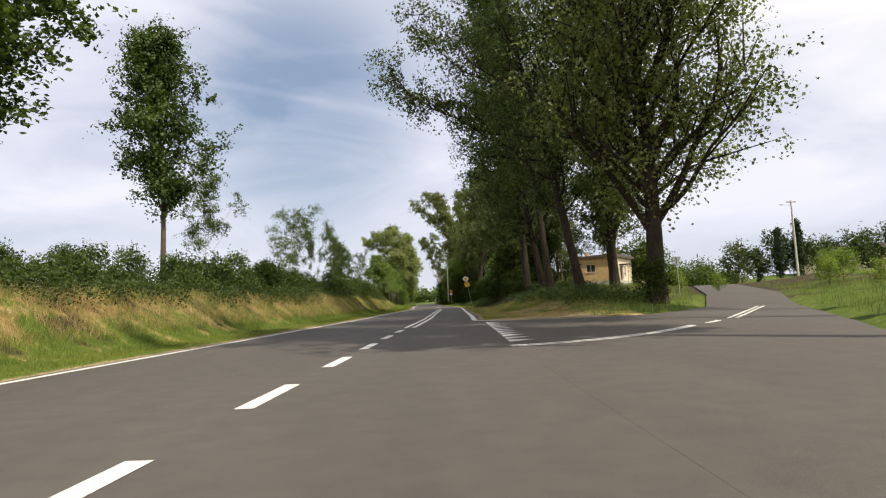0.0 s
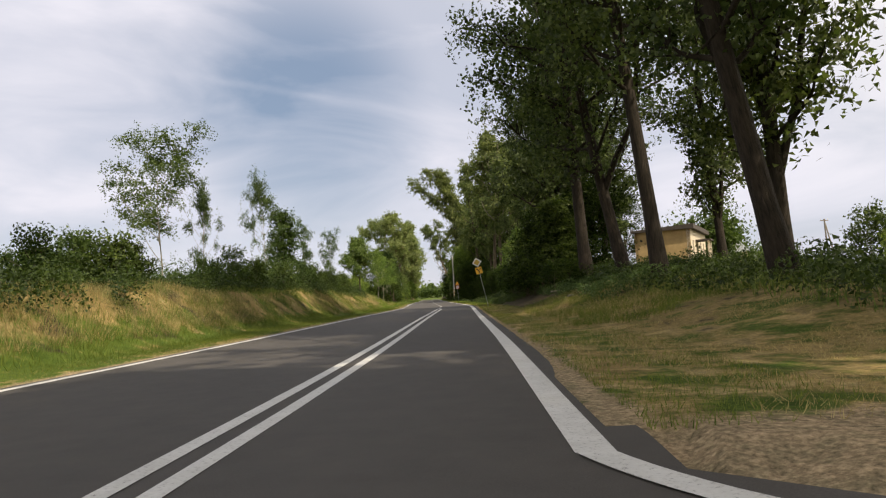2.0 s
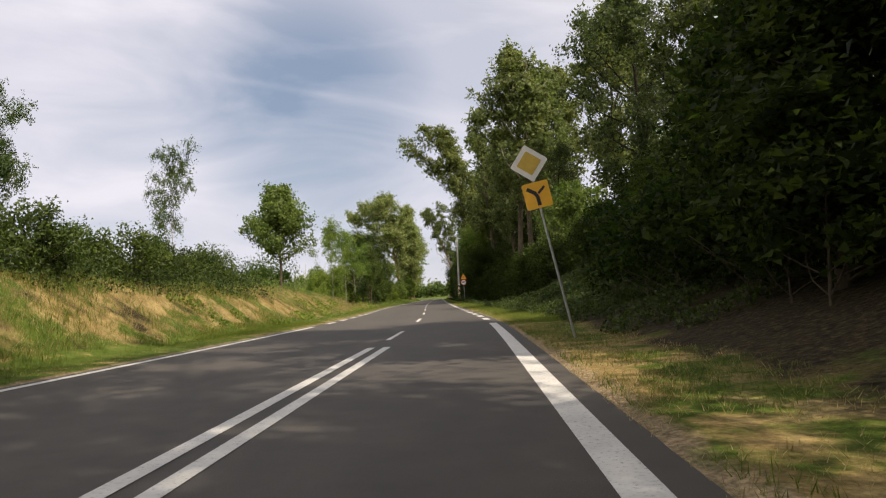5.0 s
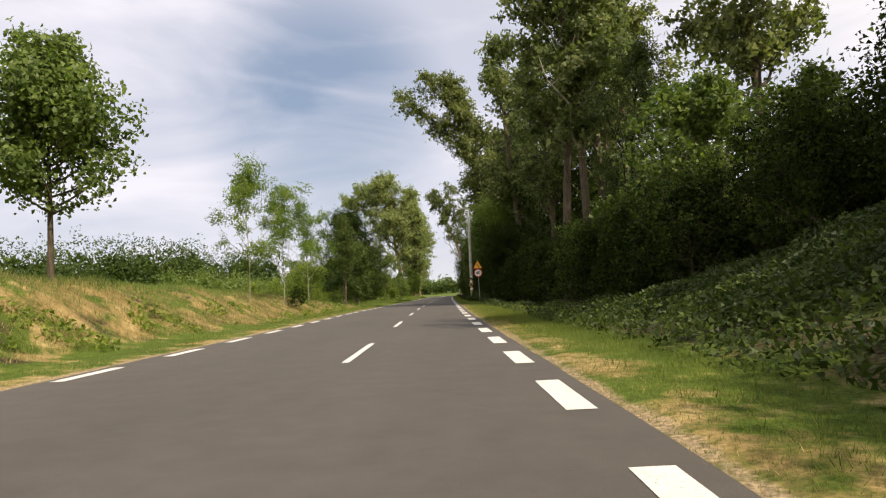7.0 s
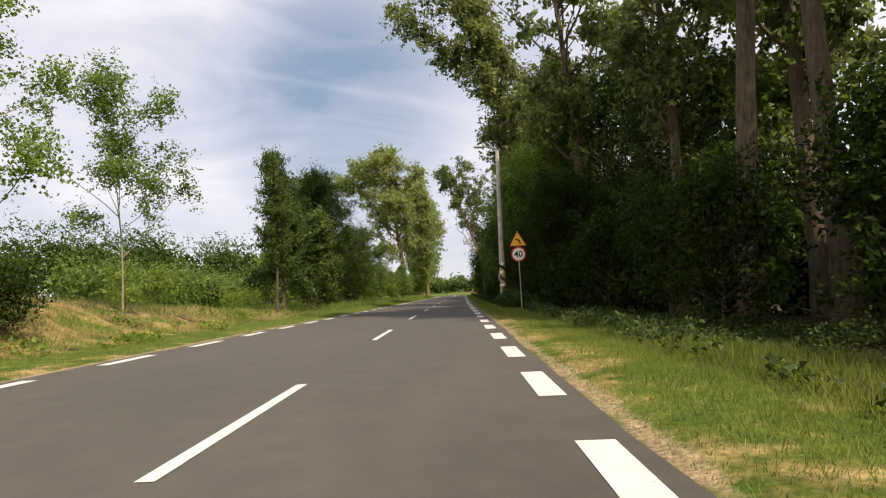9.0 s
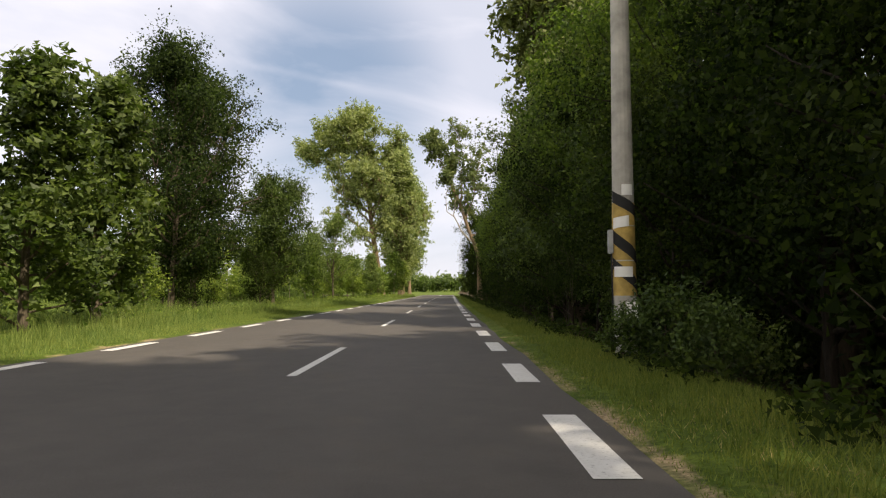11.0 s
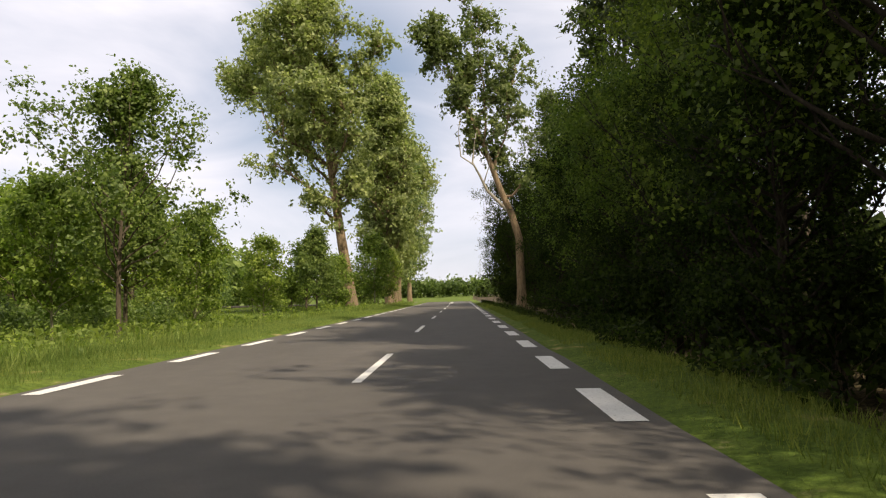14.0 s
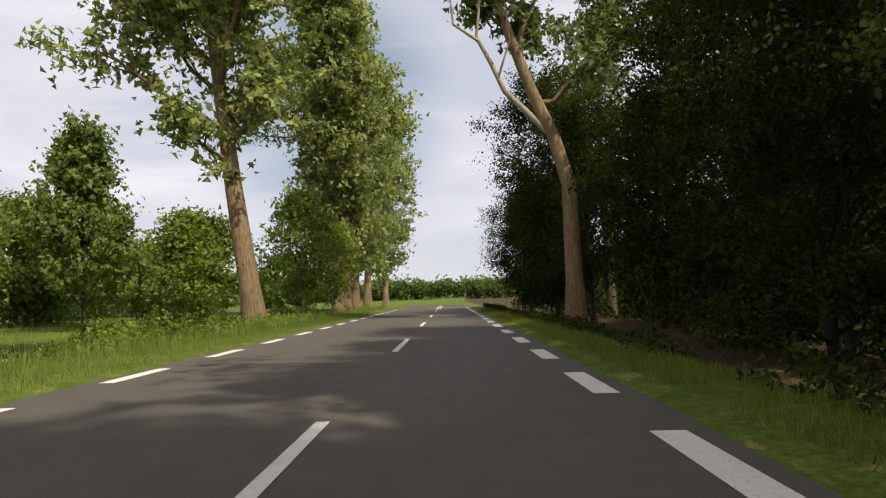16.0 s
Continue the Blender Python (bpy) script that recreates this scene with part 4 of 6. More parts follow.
LONE = grow(47, 8.4, 2.3, 3.2, 0.12, 52, 0.5, 17000, 0.17, M_LEAF_MAPLE, M_BARK, "crown", clump=0.66, sub=6, uneven=0.3, wobble=0.012, inner=0.2)
plant("roadside_maple", LONE, -11.4, 127, 0.95, 20, "leafy young maple standing alone on the bank", "tree", wide=1.0)
for x, y, s, w in [(9.0, 79.5, 0.64, 1.45), (11.2, 83, 0.66, 1.6), (8.6, 86.5, 0.58, 1.6), (10.4, 92, 0.72, 1.7), (12.0, 97.5, 0.75, 1.5), (-11.3, 179.4, 0.84, 0.95), (-10.6, 184.5, 0.68, 1.2), (-11.6, 189.5, 0.78, 1.15)]:
    plant("roadside_tree", DARK[0] if x > 0 else LEFT_DARK, x, y, s, y * 7, "dark bushy tree with branches to the ground", "tree", "dark bushy trees", wide=w)
HUGE = grow(44, 16.0, 1.6, 5.4, 0.24, 50, 0.6, 48000, 0.145, M_LEAF_DARK, M_BARK, "oval", clump=1.15, sub=6, uneven=0.35, inner=0.3)
ROUND = grow(46, 10.0, 1.7, 3.5, 0.15, 54, 0.55, 42000, 0.132, M_LEAF_ASH, M_BARK, "round", clump=0.9, sub=6, uneven=0.25, inner=0.4)
plant("roadside_maple", HUGE, -16.2, 208.2, 0.86, 0, "large maple with dense dark green leaves", "tree")
plant("roadside_maple", HUGE, -13.6, 199.4, 0.76, 140, "tall maple with leafy low boughs", "tree", wide=0.95)
plant("roadside_maple", ROUND, -13.6, 216.2, 0.87, 120, "round maple with dense leaves", "tree")
AIRY = grow(45, 10, 2.2, 4.0, 0.12, 34, 0.9, 14000, 0.155, M_LEAF_MAPLE, M_BARK, "round", clump=0.75, sub=6, sparse=0.85, uneven=0.5)
plant("roadside_maple", AIRY, -13.6, 238.4, 0.82, 200, "round ash with light airy leaves", "tree")
plant("roadside_maple", MAPLE, -17.5, 246, 0.7, 20, "round ash with dense leaves", "tree", wide=1.1)
VASE = grow(26, 34, 9.5, 6.6, 0.62, 34, 0.7, 46000, 0.33, M_LEAF_SILVER, M_BARK_BROWN, "round", clump=1.5, tri=True, uneven=0.5, sub=6, sparse=0.85, inner=0.25, wobble=0.0,
            course=[(0, 0, 0), (8, -1.25, 0), (20, -3.0, 0.5), (37, -6.5, 1.0)], reach=[(24, -14, 13, 6, 44), (24, -10, 9, 8, 40), (15, -4.5, 1, 6, 14), (20, 5.5, 2, 9, 20), (24, -6, 3, 8, 24)])
plant("young_tree", MAPLE, -13.5, 266.2, 0.6, 40, "young broad-leaved maple with a pale stem by the pond", "tree", wide=0.95)
plant("roadside_poplar", VASE, -13.9, 283.7, 1.0, 0, "spreading silvery poplar with a thick brown trunk", "tree", "poplars at the road's end")
for x, y, s, r, k in [(-12.3, 299, 0.9, 120, 1), (-12.8, 305, 0.98, 200, 2), (-13.4, 313, 1.06, 260, 0), (-15, 333, 1.06, 60, 1), (-14.8, 352, 1.0, 40, 2)]:
    plant("roadside_poplar", SILVER[k % 2], x, y, s, r, "tall silvery poplar with a thick brown trunk", "tree", "poplars at the road's end", wide=1.0)
DEAD = [([(1.9, 279, 9.0), (-0.1, 279, 11.1), (-0.7, 278.8, 12.4), (-1.4, 278.6, 13.7), (-1.2, 278.5, 15.4), (-0.9, 278.4, 17.0)], 0.17), ([(-1.3, 278.6, 13.5), (-2.5, 278.4, 14.3), (-2.7, 278.2, 16.6), (-2.4, 278.0, 18.2)], 0.09), ([(-0.4, 278.9, 11.7), (0.2, 278.4, 13.4), (0.0, 278.0, 15.2)], 0.07)]
BOWED = grow(96, 29, 13.5, 3.6, 0.46, 16, 0.8, 17000, 0.3, M_LEAF_POPLAR, M_BARK_BROWN, "poplar", clump=1.15, tri=True, uneven=0.5, sub=5, sparse=0.9, inner=0.3,
             course=[(0, 0, 0), (7, -0.1, 0), (9.5, -0.8, 0), (12, -1.9, 0), (16, -3.2, 0), (29, -8.8, -0.5)], reach=[(13, 2.2, 0, 12, 22), (16, -0.5, 1, 13, 22), (11, 3.5, -1, 3, 8)])
leaning = plant("roadside_poplar", BOWED, 2.95, 279, 1.0, 0, "tall poplar bowed over the road with a bare brown trunk", "tree")
BRANCHY = grow(95, 37, 12, 4.6, 0.5, 36, 0.8, 34000, 0.3, M_LEAF_POPLAR, M_BARK, "poplar", clump=1.3, tri=True, uneven=0.5, sub=6, sparse=0.9, inner=0.3,
               course=[(0, 0, 0), (14, -1.5, 0), (28, -4.2, 0), (37, -6.6, 0.5)], reach=[(26, -9.6, 0, 8, 30), (29, -5.5, -1, 8, 18), (22, -4.5, 1, 6, 14)])
plant("wood_poplar", BRANCHY, 7.6, 208, 1.0, 0, "very tall poplar with a branch reaching over the road", "tree")
V, F = [], []
for pts, r in DEAD:
    tube(V, F, pts, [r * (1 - 0.75 * i / (len(pts) - 1)) for i in range(len(pts))], 6)
limb_ob = child("dead_limb", mesh_from("dead_limb", V, F, M_BARK_YOUNG, True), leaning, "pale dead limb without bark")
limb_ob.matrix_basis = leaning.matrix_basis.inverted()

for k, (x, y, s) in enumerate([(-31, 272, 0.66), (-28, 259, 0.5), (-37, 266, 0.62), (-35, 287, 0.6), (-33, 246, 0.5), (-25, 250, 0.42), (-23, 300, 0.5), (-29, 232, 0.45), (-24, 221, 0.4), (-38, 300, 0.6)]):
    plant("meadow_tree", WILLOW, x, y, s * 2.1, k * 67, "round leafy willow at the edge of the meadow", "tree", "trees round the meadow", wide=1.05)
for k, (x, y, s) in enumerate([(-13.5, 200, 0.5), (-12.8, 210.5, 0.45)]):
    plant("roadside_tree", BUSH[k % 2], x, y, s, k * 80, "dark bushy elder under the maple", "tree", "dark elders under the maple")
for k, (x, y, s) in enumerate([(-12.4, 288, 1.1), (-11.8, 294, 0.9), (-13.5, 273, 0.8), (-15.5, 249, 0.8), (-14.6, 257, 0.75), (-17, 240, 0.85), (-17.5, 228, 0.7), (-19.5, 234, 0.9)]):
    plant("meadow_tree", YOUNG_GREEN, x, y, s, k * 50, "young leafy ash beside the verge", "tree", "young ashes beside the verge")
# sapling leaves take the wood's shade in their colour
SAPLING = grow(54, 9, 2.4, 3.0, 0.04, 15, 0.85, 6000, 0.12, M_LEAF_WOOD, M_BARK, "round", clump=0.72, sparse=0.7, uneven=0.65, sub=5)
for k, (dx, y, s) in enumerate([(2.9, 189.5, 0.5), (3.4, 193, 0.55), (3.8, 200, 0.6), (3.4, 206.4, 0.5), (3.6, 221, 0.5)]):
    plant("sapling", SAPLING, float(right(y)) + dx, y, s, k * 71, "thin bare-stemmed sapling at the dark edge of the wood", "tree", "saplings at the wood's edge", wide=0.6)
DIM_SHRUB = [recolour(m, M_LEAF_ASH) for m in SHRUB]
# shaded copy of the shrub: same leaves, near-black colour in place of shade
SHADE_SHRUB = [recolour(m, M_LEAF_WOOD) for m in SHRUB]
rng = random.Random(3)
for k in range(84):
    y = rng.uniform(16, 118)
    x = float(left(y)) - rng.uniform(5.4, 10)
    plant("bank_shrub", DIM_SHRUB[k % 3] if k % 4 else SHADE_SHRUB[k % 3], x, y, rng.uniform(0.3, 0.7), rng.uniform(0, 360), "leafy green shrub on the dry bank", "shrub", "shrubs on the bank")
for k in range(16):
    y = rng.uniform(165, 300)
    x = float(left(y)) - rng.uniform(5.5, 18)
    if not (-28 < x < -12.5 and 260 < y < 292):
        plant("meadow_shrub", SHRUB[k % 3], x, y, rng.uniform(0.35, 0.75), rng.uniform(0, 360), "leafy green shrub in the roadside meadow", "shrub", "shrubs in the meadow")
for k in range(34):
    y = rng.uniform(246, 330)
    x = float(left(y)) - rng.uniform(6.5, 22)
    if not (-28.5 < x < -13 and 261 < y < 291):
        plant("meadow_shrub", SHRUB[k % 3], x, y, rng.uniform(0.8, 1.6), rng.uniform(0, 360), "tall leafy shrub by the meadow pond", "shrub", "shrubs in the meadow")
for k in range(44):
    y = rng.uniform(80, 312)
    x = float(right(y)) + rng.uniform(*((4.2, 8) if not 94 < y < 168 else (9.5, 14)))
    plant("wood_shrub", SHADE_SHRUB[k % 3], x, y, rng.uniform(0.6, 1.05), rng.uniform(0, 360), "shade-darkened undergrowth shrub at the wood's edge", "shrub", "undergrowth of the wood")
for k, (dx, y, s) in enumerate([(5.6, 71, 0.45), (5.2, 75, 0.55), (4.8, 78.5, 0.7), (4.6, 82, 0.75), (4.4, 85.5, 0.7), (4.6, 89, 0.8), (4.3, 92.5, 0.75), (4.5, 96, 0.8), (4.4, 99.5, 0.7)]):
    plant("wood_shrub", SHADE_SHRUB[k % 3], float(right(y)) + dx, y, s, k * 75, "shade-darkened undergrowth shrub at the foot of the poplars", "shrub", "undergrowth of the wood", wide=1.2)
for dx, dy, s in ((0.3, -1.2, 0.34), (1.0, -1.0, 0.4), (-0.25, -0.8, 0.22), (1.7, -0.3, 0.44), (0.75, -2.0, 0.3)):
    plant("roadside_bush", DIM_SHRUB[1], 2.95 + dx, 179.6 + dy, s, dx * 200, "leafy bush at the foot of the street lamp", "shrub", "bushes at the lamp")
plant("roadside_bush", SHADE_SHRUB[1], -9.6, 151.6, 0.42, 0, "small dark bush at the foot of a locust", "shrub")
plant("roadside_bush", SHADE_SHRUB[0], 13.4, 41.0, 0.75, 0, "dark leafy bush at the foot of the poplar", "shrub")


# ---- low growth ----
def low_growth(name, side, n, d0, d1, y0, y1, height, leaf, mat, seed, label, patch=0.0):
    r = np.random.default_rng(seed)
    y = r.uniform(y0, y1, n)
    d = r.uniform(d0, d1, n)
    x = left(y) - d if side < 0 else right(y) + d
    lump = 0.5 + 0.5 * waves(x, y, 0.9, seed)
    keep = (lump > patch) & ~((x - right(y) > 2.3) & (x - right(y) < 6.6) & (y > 131) & (y < 149))
    x, y, lump = x[keep], y[keep], lump[keep]
    p = np.stack([x, y, ground_z(x, y) + height * lump * r.random(len(x)) ** 0.7], 1)
    tagged(new(name, leaf_mesh(name, p, leaf, mat, r, up=0.6, tri=True)), label, "undergrowth", kind="stuff")


low_growth("brambles", -1, 60000, 3.5, 8.5, 8, 56, 1.3, 0.085, M_LEAF_BRAMBLE, 1, "bramble thicket hanging over the bank", 0.36)
low_growth("brambles", -1, 75000, 4.5, 10, 54, 116, 1.15, 0.09, M_LEAF_BRAMBLE, 47, "bramble thicket along the top of the bank", 0.38)
low_growth("brambles", 1, 40000, 4.6, 9, 58, 84, 0.7, 0.075, M_LEAF_OLIVE, 45, "olive brambles on the bank under the poplars", 0.5)
low_growth("burdock", -1, 16000, 1.9, 4.4, 100, 172, 0.3, 0.11, M_LEAF_SHRUB, 2, "broad leaved burdock at the foot of the bank", 0.78)
low_growth("brambles", 1, 120000, 2.0, 9, 88, 168, 0.55, 0.075, M_LEAF_BRAMBLE, 3, "leafy undergrowth between verge and wood", 0.45)
low_growth("brambles", 1, 80000, 3.2, 10, 97, 127, 0.55, 0.085, M_LEAF_BRAMBLE, 8, "leafy brambles covering the slope", 0.3)
# nettles coloured near-black, as the shade below the crowns
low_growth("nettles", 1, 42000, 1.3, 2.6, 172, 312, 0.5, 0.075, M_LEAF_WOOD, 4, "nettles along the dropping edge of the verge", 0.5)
low_growth("nettles", 1, 60000, 6.0, 13, 42, 96, 1.0, 0.1, M_LEAF_BRAMBLE, 5, "nettles around the trunks of the poplars", 0.46)
# dark leaves fill the gaps below the crowns where only shade lies
low_growth("thicket", 1, 52000, 8.0, 15, 174, 315, 3.4, 0.22, M_LEAF_DARK, 7, "thicket inside the wood, darkened for shade", 0.0)
low_growth("meadow_herbs", -1, 10000, 2.6, 14, 178, 224, 0.35, 0.1, M_LEAF_SHRUB, 16, "low herbs at the edge of the meadow", 0.6)
low_growth("meadow_herbs", -1, 46000, 2.4, 16, 224, 318, 0.75, 0.12, M_LEAF_SHRUB, 6, "tall herbs along the meadow", 0.5)


low_growth("thicket", -1, 60000, 12.0, 20, 230, 263, 1.8, 0.13, M_LEAF_MAPLE, 26, "irregular green thicket beside the meadow", 0.52)
low_growth("thicket", -1, 16000, 3.6, 6.0, 262, 292, 1.0, 0.11, M_LEAF_SHRUB, 27, "low leafy growth along the pond", 0.45)


# ---- distant woods ----
def far_wood(name, x0, y0, x1, y1, depth, h, n, seed, mat, leaf, label):
    """A belt of crowns between two points of the plan, depth metres deep."""
    r = np.random.default_rng(seed)
    long = math.dist((x0, y0), (x1, y1))
    nx, ny = (y1 - y0) / long, -(x1 - x0) / long
    crowns = max(8, int(long / (h * 0.09)))
    cu, ch, cd = r.random(crowns), r.uniform(0.6, 1.05, crowns) * h, r.random(crowns) * depth
    k = r.integers(0, crowns, n)
    v = r.normal(size=(n, 3))
    v /= np.linalg.norm(v, axis=1, keepdims=True)
    v *= r.uniform(0.5, 1.05, n)[:, None] ** 0.5 * (1 + 0.22 * np.sin(v[:, :1] * 7 + k[:, None]) * np.cos(v[:, 2:] * 8 + k[:, None] * 2))
    c = np.stack([x0 + (x1 - x0) * cu[k] + nx * cd[k], y0 + (y1 - y0) * cu[k] + ny * cd[k], ch[k] * 0.48], 1)
    p = c + v * np.stack([ch[k] * 0.34, ch[k] * 0.34, ch[k] * 0.52], 1)
    p[:, 2] = np.maximum(p[:, 2], 0.05) + ground_z(p[:, 0], p[:, 1])
    c[:, 2] += ground_z(c[:, 0], c[:, 1])
    size = np.where(r.random(n) < 0.3, leaf * 2.2, leaf)
    p = np.where((size > leaf)[:, None], c + (p - c) * 0.5, p)
    tagged(new(name, leaf_mesh(name, p, size, mat, r, tri=True)), label, "woods", kind="stuff")


far_wood("far_wood", -170, 170, -52, 310, -20, 21, 120000, 1, M_LEAF_ASH, 0.5, "dark mixed wood behind the field")
far_wood("far_wood", -36, 205, -44, 290, -8, 8, 34000, 5, M_LEAF_MAPLE, 0.26, "bushy thicket beyond the meadow")
far_wood("far_wood", -33, 292, -52, 350, -8, 8, 24000, 10, M_LEAF_MAPLE, 0.3, "bushy thicket beside the pond")
far_wood("far_wood", -46, 345, -130, 640, -14, 15, 20000, 11, M_LEAF_MAPLE, 0.9, "wood along the far meadow")
far_wood("far_wood", -420, 60, -120, 120, 30, 10, 16000, 6, M_LEAF_ASH, 1.4, "low trees beyond the fields")
far_wood("far_wood", -220, 560, 40, 600, 30, 11, 24000, 3, M_LEAF_ASH, 1.1, "low wood beyond the meadow")
far_wood("far_wood", -260, 950, 300, 950, 60, 20, 16000, 4, M_LEAF_MAPLE, 2.6, "distant wood on the horizon")
far_wood("far_wood", 30, 116, 48, 165, 8, 10, 26000, 7, M_LEAF_ASH, 0.3, "trees behind the house")
far_wood("far_wood", 48, 150, 90, 200, 8, 9, 22000, 8, M_LEAF_ASH, 0.36, "trees along the climbing side road")
# dark backing belt that stands for the unlit depth of the wood
far_wood("far_wood", 27, 130, 22, 330, -10, 8, 22000, 9, M_LEAF_DARK, 0.9, "dark leaf belt for the shade deep inside the roadside wood")


# ---- grass ----
def blades(name, x, y, h, mat, seed, width=0.02, label="", bend=0.35):
    r = np.random.default_rng(seed)
    n = len(x)
    z = ground_z(x, y) - 0.02
    a = r.uniform(0, 6.283, n)
    hh = h * r.uniform(0.5, 1.3, n)
    w = width * r.uniform(0.7, 1.4, n)
    b = r.uniform(0.1, 1, n) * bend * hh
    a2 = r.uniform(0, 6.283, n)
    c, s = np.cos(a) * w, np.sin(a) * w
    P = np.stack([np.stack([x - c, y - s, z], 1), np.stack([x + c, y + s, z], 1), np.stack([x + np.cos(a2) * b, y + np.sin(a2) * b, z + hh], 1)], 1).reshape(-1, 3)
    tagged(new(name, mesh_from(name, P, np.arange(n * 3).reshape(n, 3), mat)), label, "grass", kind="stuff")


def off_side(x, y):
    d = np.full(len(x), 99.0)
    k = np.where((x > right(y)) & (y < 170))[0]
    for i0 in range(0, len(k), 4000):
        j = k[i0:i0 + 4000]
        d[j] = np.sqrt(((x[j, None] - SIDE_PTS[None, :, 0]) ** 2 + (y[j, None] - SIDE_PTS[None, :, 1]) ** 2).min(1))
    return d > 1.0


def verge(side, n, d0, d1, y0, y1, power, seed):
    r = np.random.default_rng(seed)
    y = r.uniform(y0, y1, n)
    d = d0 + (d1 - d0) * r.random(n) ** power
    x = left(y) - d if side < 0 else right(y) + d
    ok = off_side(x, y)
    return x[ok], y[ok]


def patchy(xy, s, seed, low):
    """Keeps the places where a soft noise is above low."""
    k = waves(xy[0], xy[1], s, seed) > low
    return xy[0][k], xy[1][k]


blades("verge_grass", *verge(-1, 80000, 0.3, 3.2, 8, 300, 1.2, 11), 0.075, M_GRASS, 11, 0.0055, "short green verge grass along the road", 0.9)
blades("verge_grass", *verge(1, 70000, 0.25, 2.5, 98, 180, 1.0, 21), 0.1, M_GRASS, 21, 0.005, "short green verge grass by the wood", 1.0)
blades("verge_grass", *verge(1, 60000, 0.25, 2.1, 98, 300, 1.1, 12), 0.085, M_GRASS, 12, 0.0055, "short green verge grass along the road", 0.9)
blades("verge_grass", *patchy(verge(-1, 34000, 0.6, 3.4, 8, 300, 1.0, 1), 1.4, 1, 0.15), 0.13, M_GRASS, 1, 0.005, "longer tufts in the green verge", 0.8)
blades("verge_grass", *patchy(verge(1, 60000, 0.55, 2.0, 168, 300, 1.0, 31), 1.0, 31, -0.5), 0.17, M_GRASS, 31, 0.0055, "long grass along the shaded verge", 0.7)
blades("verge_grass", *patchy(verge(1, 34000, 0.8, 2.4, 98, 300, 1.0, 2), 1.4, 2, -0.1), 0.14, M_GRASS, 2, 0.005, "longer tufts in the green verge", 0.8)
blades("verge_grass", *patchy(verge(1, 30000, 0.4, 2.6, 36, 98, 1.3, 3), 0.9, 3, -0.35), 0.1, M_GRASS, 3, 0.005, "thin grass under the roadside trees", 0.9)
blades("dry_grass", *patchy(verge(1, 26000, 1.4, 7.5, 36, 57, 1.0, 4), 1.3, 4, 0.1), 0.11, M_GRASS_DRY, 4, 0.0045, "dry yellow grass under the roadside trees", 1.6)
blades("verge_grass", *patchy(verge(1, 44000, 2.1, 6.2, 124, 166, 1.2, 48), 0.8, 48, -0.35), 0.22, M_GRASS, 48, 0.007, "rough green grass round the stump", 0.8)
blades("dry_grass", *patchy(verge(1, 10000, 0.2, 1.5, 98, 175, 1.3, 14), 1.0, 14, -0.2), 0.07, M_GRASS_DRY, 14, 0.0045, "dry blades at the edge of the verge", 1.4)
blades("dry_grass", *patchy(verge(1, 22000, 1.9, 8.5, 50, 68, 1.0, 41), 1.2, 41, -0.3), 0.22, M_GRASS_DRY, 41, 0.006, "long dry brown grass on the bank under the poplars", 1.1)
blades("bank_weeds", *patchy(verge(1, 30000, 2.0, 8.5, 48, 69, 1.0, 42), 0.9, 42, -0.2), 0.28, M_GRASS, 42, 0.006, "green weeds on the bank under the poplars", 0.8)
blades("dry_grass", *patchy(verge(1, 20000, 0.25, 2.4, 40, 98, 1.0, 43), 1.3, 43, -0.4), 0.09, M_GRASS_DRY, 43, 0.005, "dry trampled grass on the shaded verge", 1.4)
blades("verge_grass", *verge(-1, 70000, 0.3, 2.9, 8, 110, 0.9, 44), 0.13, M_GRASS, 44, 0.006, "thick green grass at the foot of the bank", 0.8)
blades("dry_grass", *patchy(verge(-1, 14000, 0.2, 1.2, 20, 178, 1.3, 15), 1.0, 15, -0.2), 0.07, M_GRASS_DRY, 15, 0.0045, "dry blades at the edge of the verge", 1.4)
blades("dry_grass", *patchy(verge(-1, 60000, 2.7, 7.0, 5, 178, 1.0, 5), 1.1, 5, -0.25), 0.2, M_GRASS_DRY, 5, 0.005, "dry straw on the bank", 1.3)
blades("dry_grass", *patchy(verge(-1, 70000, 2.6, 7.0, 5, 64, 1.0, 16), 1.6, 16, -0.5), 0.34, M_GRASS_DRY, 16, 0.005, "long dry straw on the bank by the junction", 1.0)
blades("dry_grass", *patchy(verge(-1, 56000, 2.5, 6.2, 80, 176, 1.0, 18), 1.6, 18, -0.3), 0.2, M_GRASS_DRY, 18, 0.006, "pale straw on the bank below the field", 1.1)
blades("field_grass", *verge(-1, 40000, 5.5, 15, 96, 168, 1.0, 19), 0.6, M_GRASS_TALL, 19, 0.01, "tall light grass along the field", 0.5)
blades("bank_weeds", *patchy(verge(-1, 44000, 1.9, 6.0, 30, 112, 1.0, 46), 1.0, 46, 0.0), 0.26, M_GRASS, 46, 0.008, "green tufts breaking the straw of the bank", 0.9)
blades("bank_weeds", *patchy(verge(-1, 34000, 1.8, 7.5, 5, 80, 1.0, 17), 1.3, 17, 0.1), 0.3, M_GRASS_TALL, 17, 0.008, "green weeds on the bank by the junction", 0.7)
blades("bank_weeds", *patchy(verge(-1, 60000, 2.2, 8, 5, 178, 1.0, 9), 0.8, 9, 0.2), 0.26, M_GRASS_TALL, 9, 0.007, "green weeds among the straw of the bank", 0.8)
blades("field_grass", *verge(-1, 40000, 4.6, 22, 5, 175, 1.3, 6), 0.5, M_GRASS_TALL, 6, 0.012, "tall green grass above the bank", 0.5)
blades("field_grass", *verge(-1, 40000, 3.0, 30, 175, 330, 1.3, 7), 0.35, M_GRASS_TALL, 7, 0.013, "tall meadow grass", 0.5)
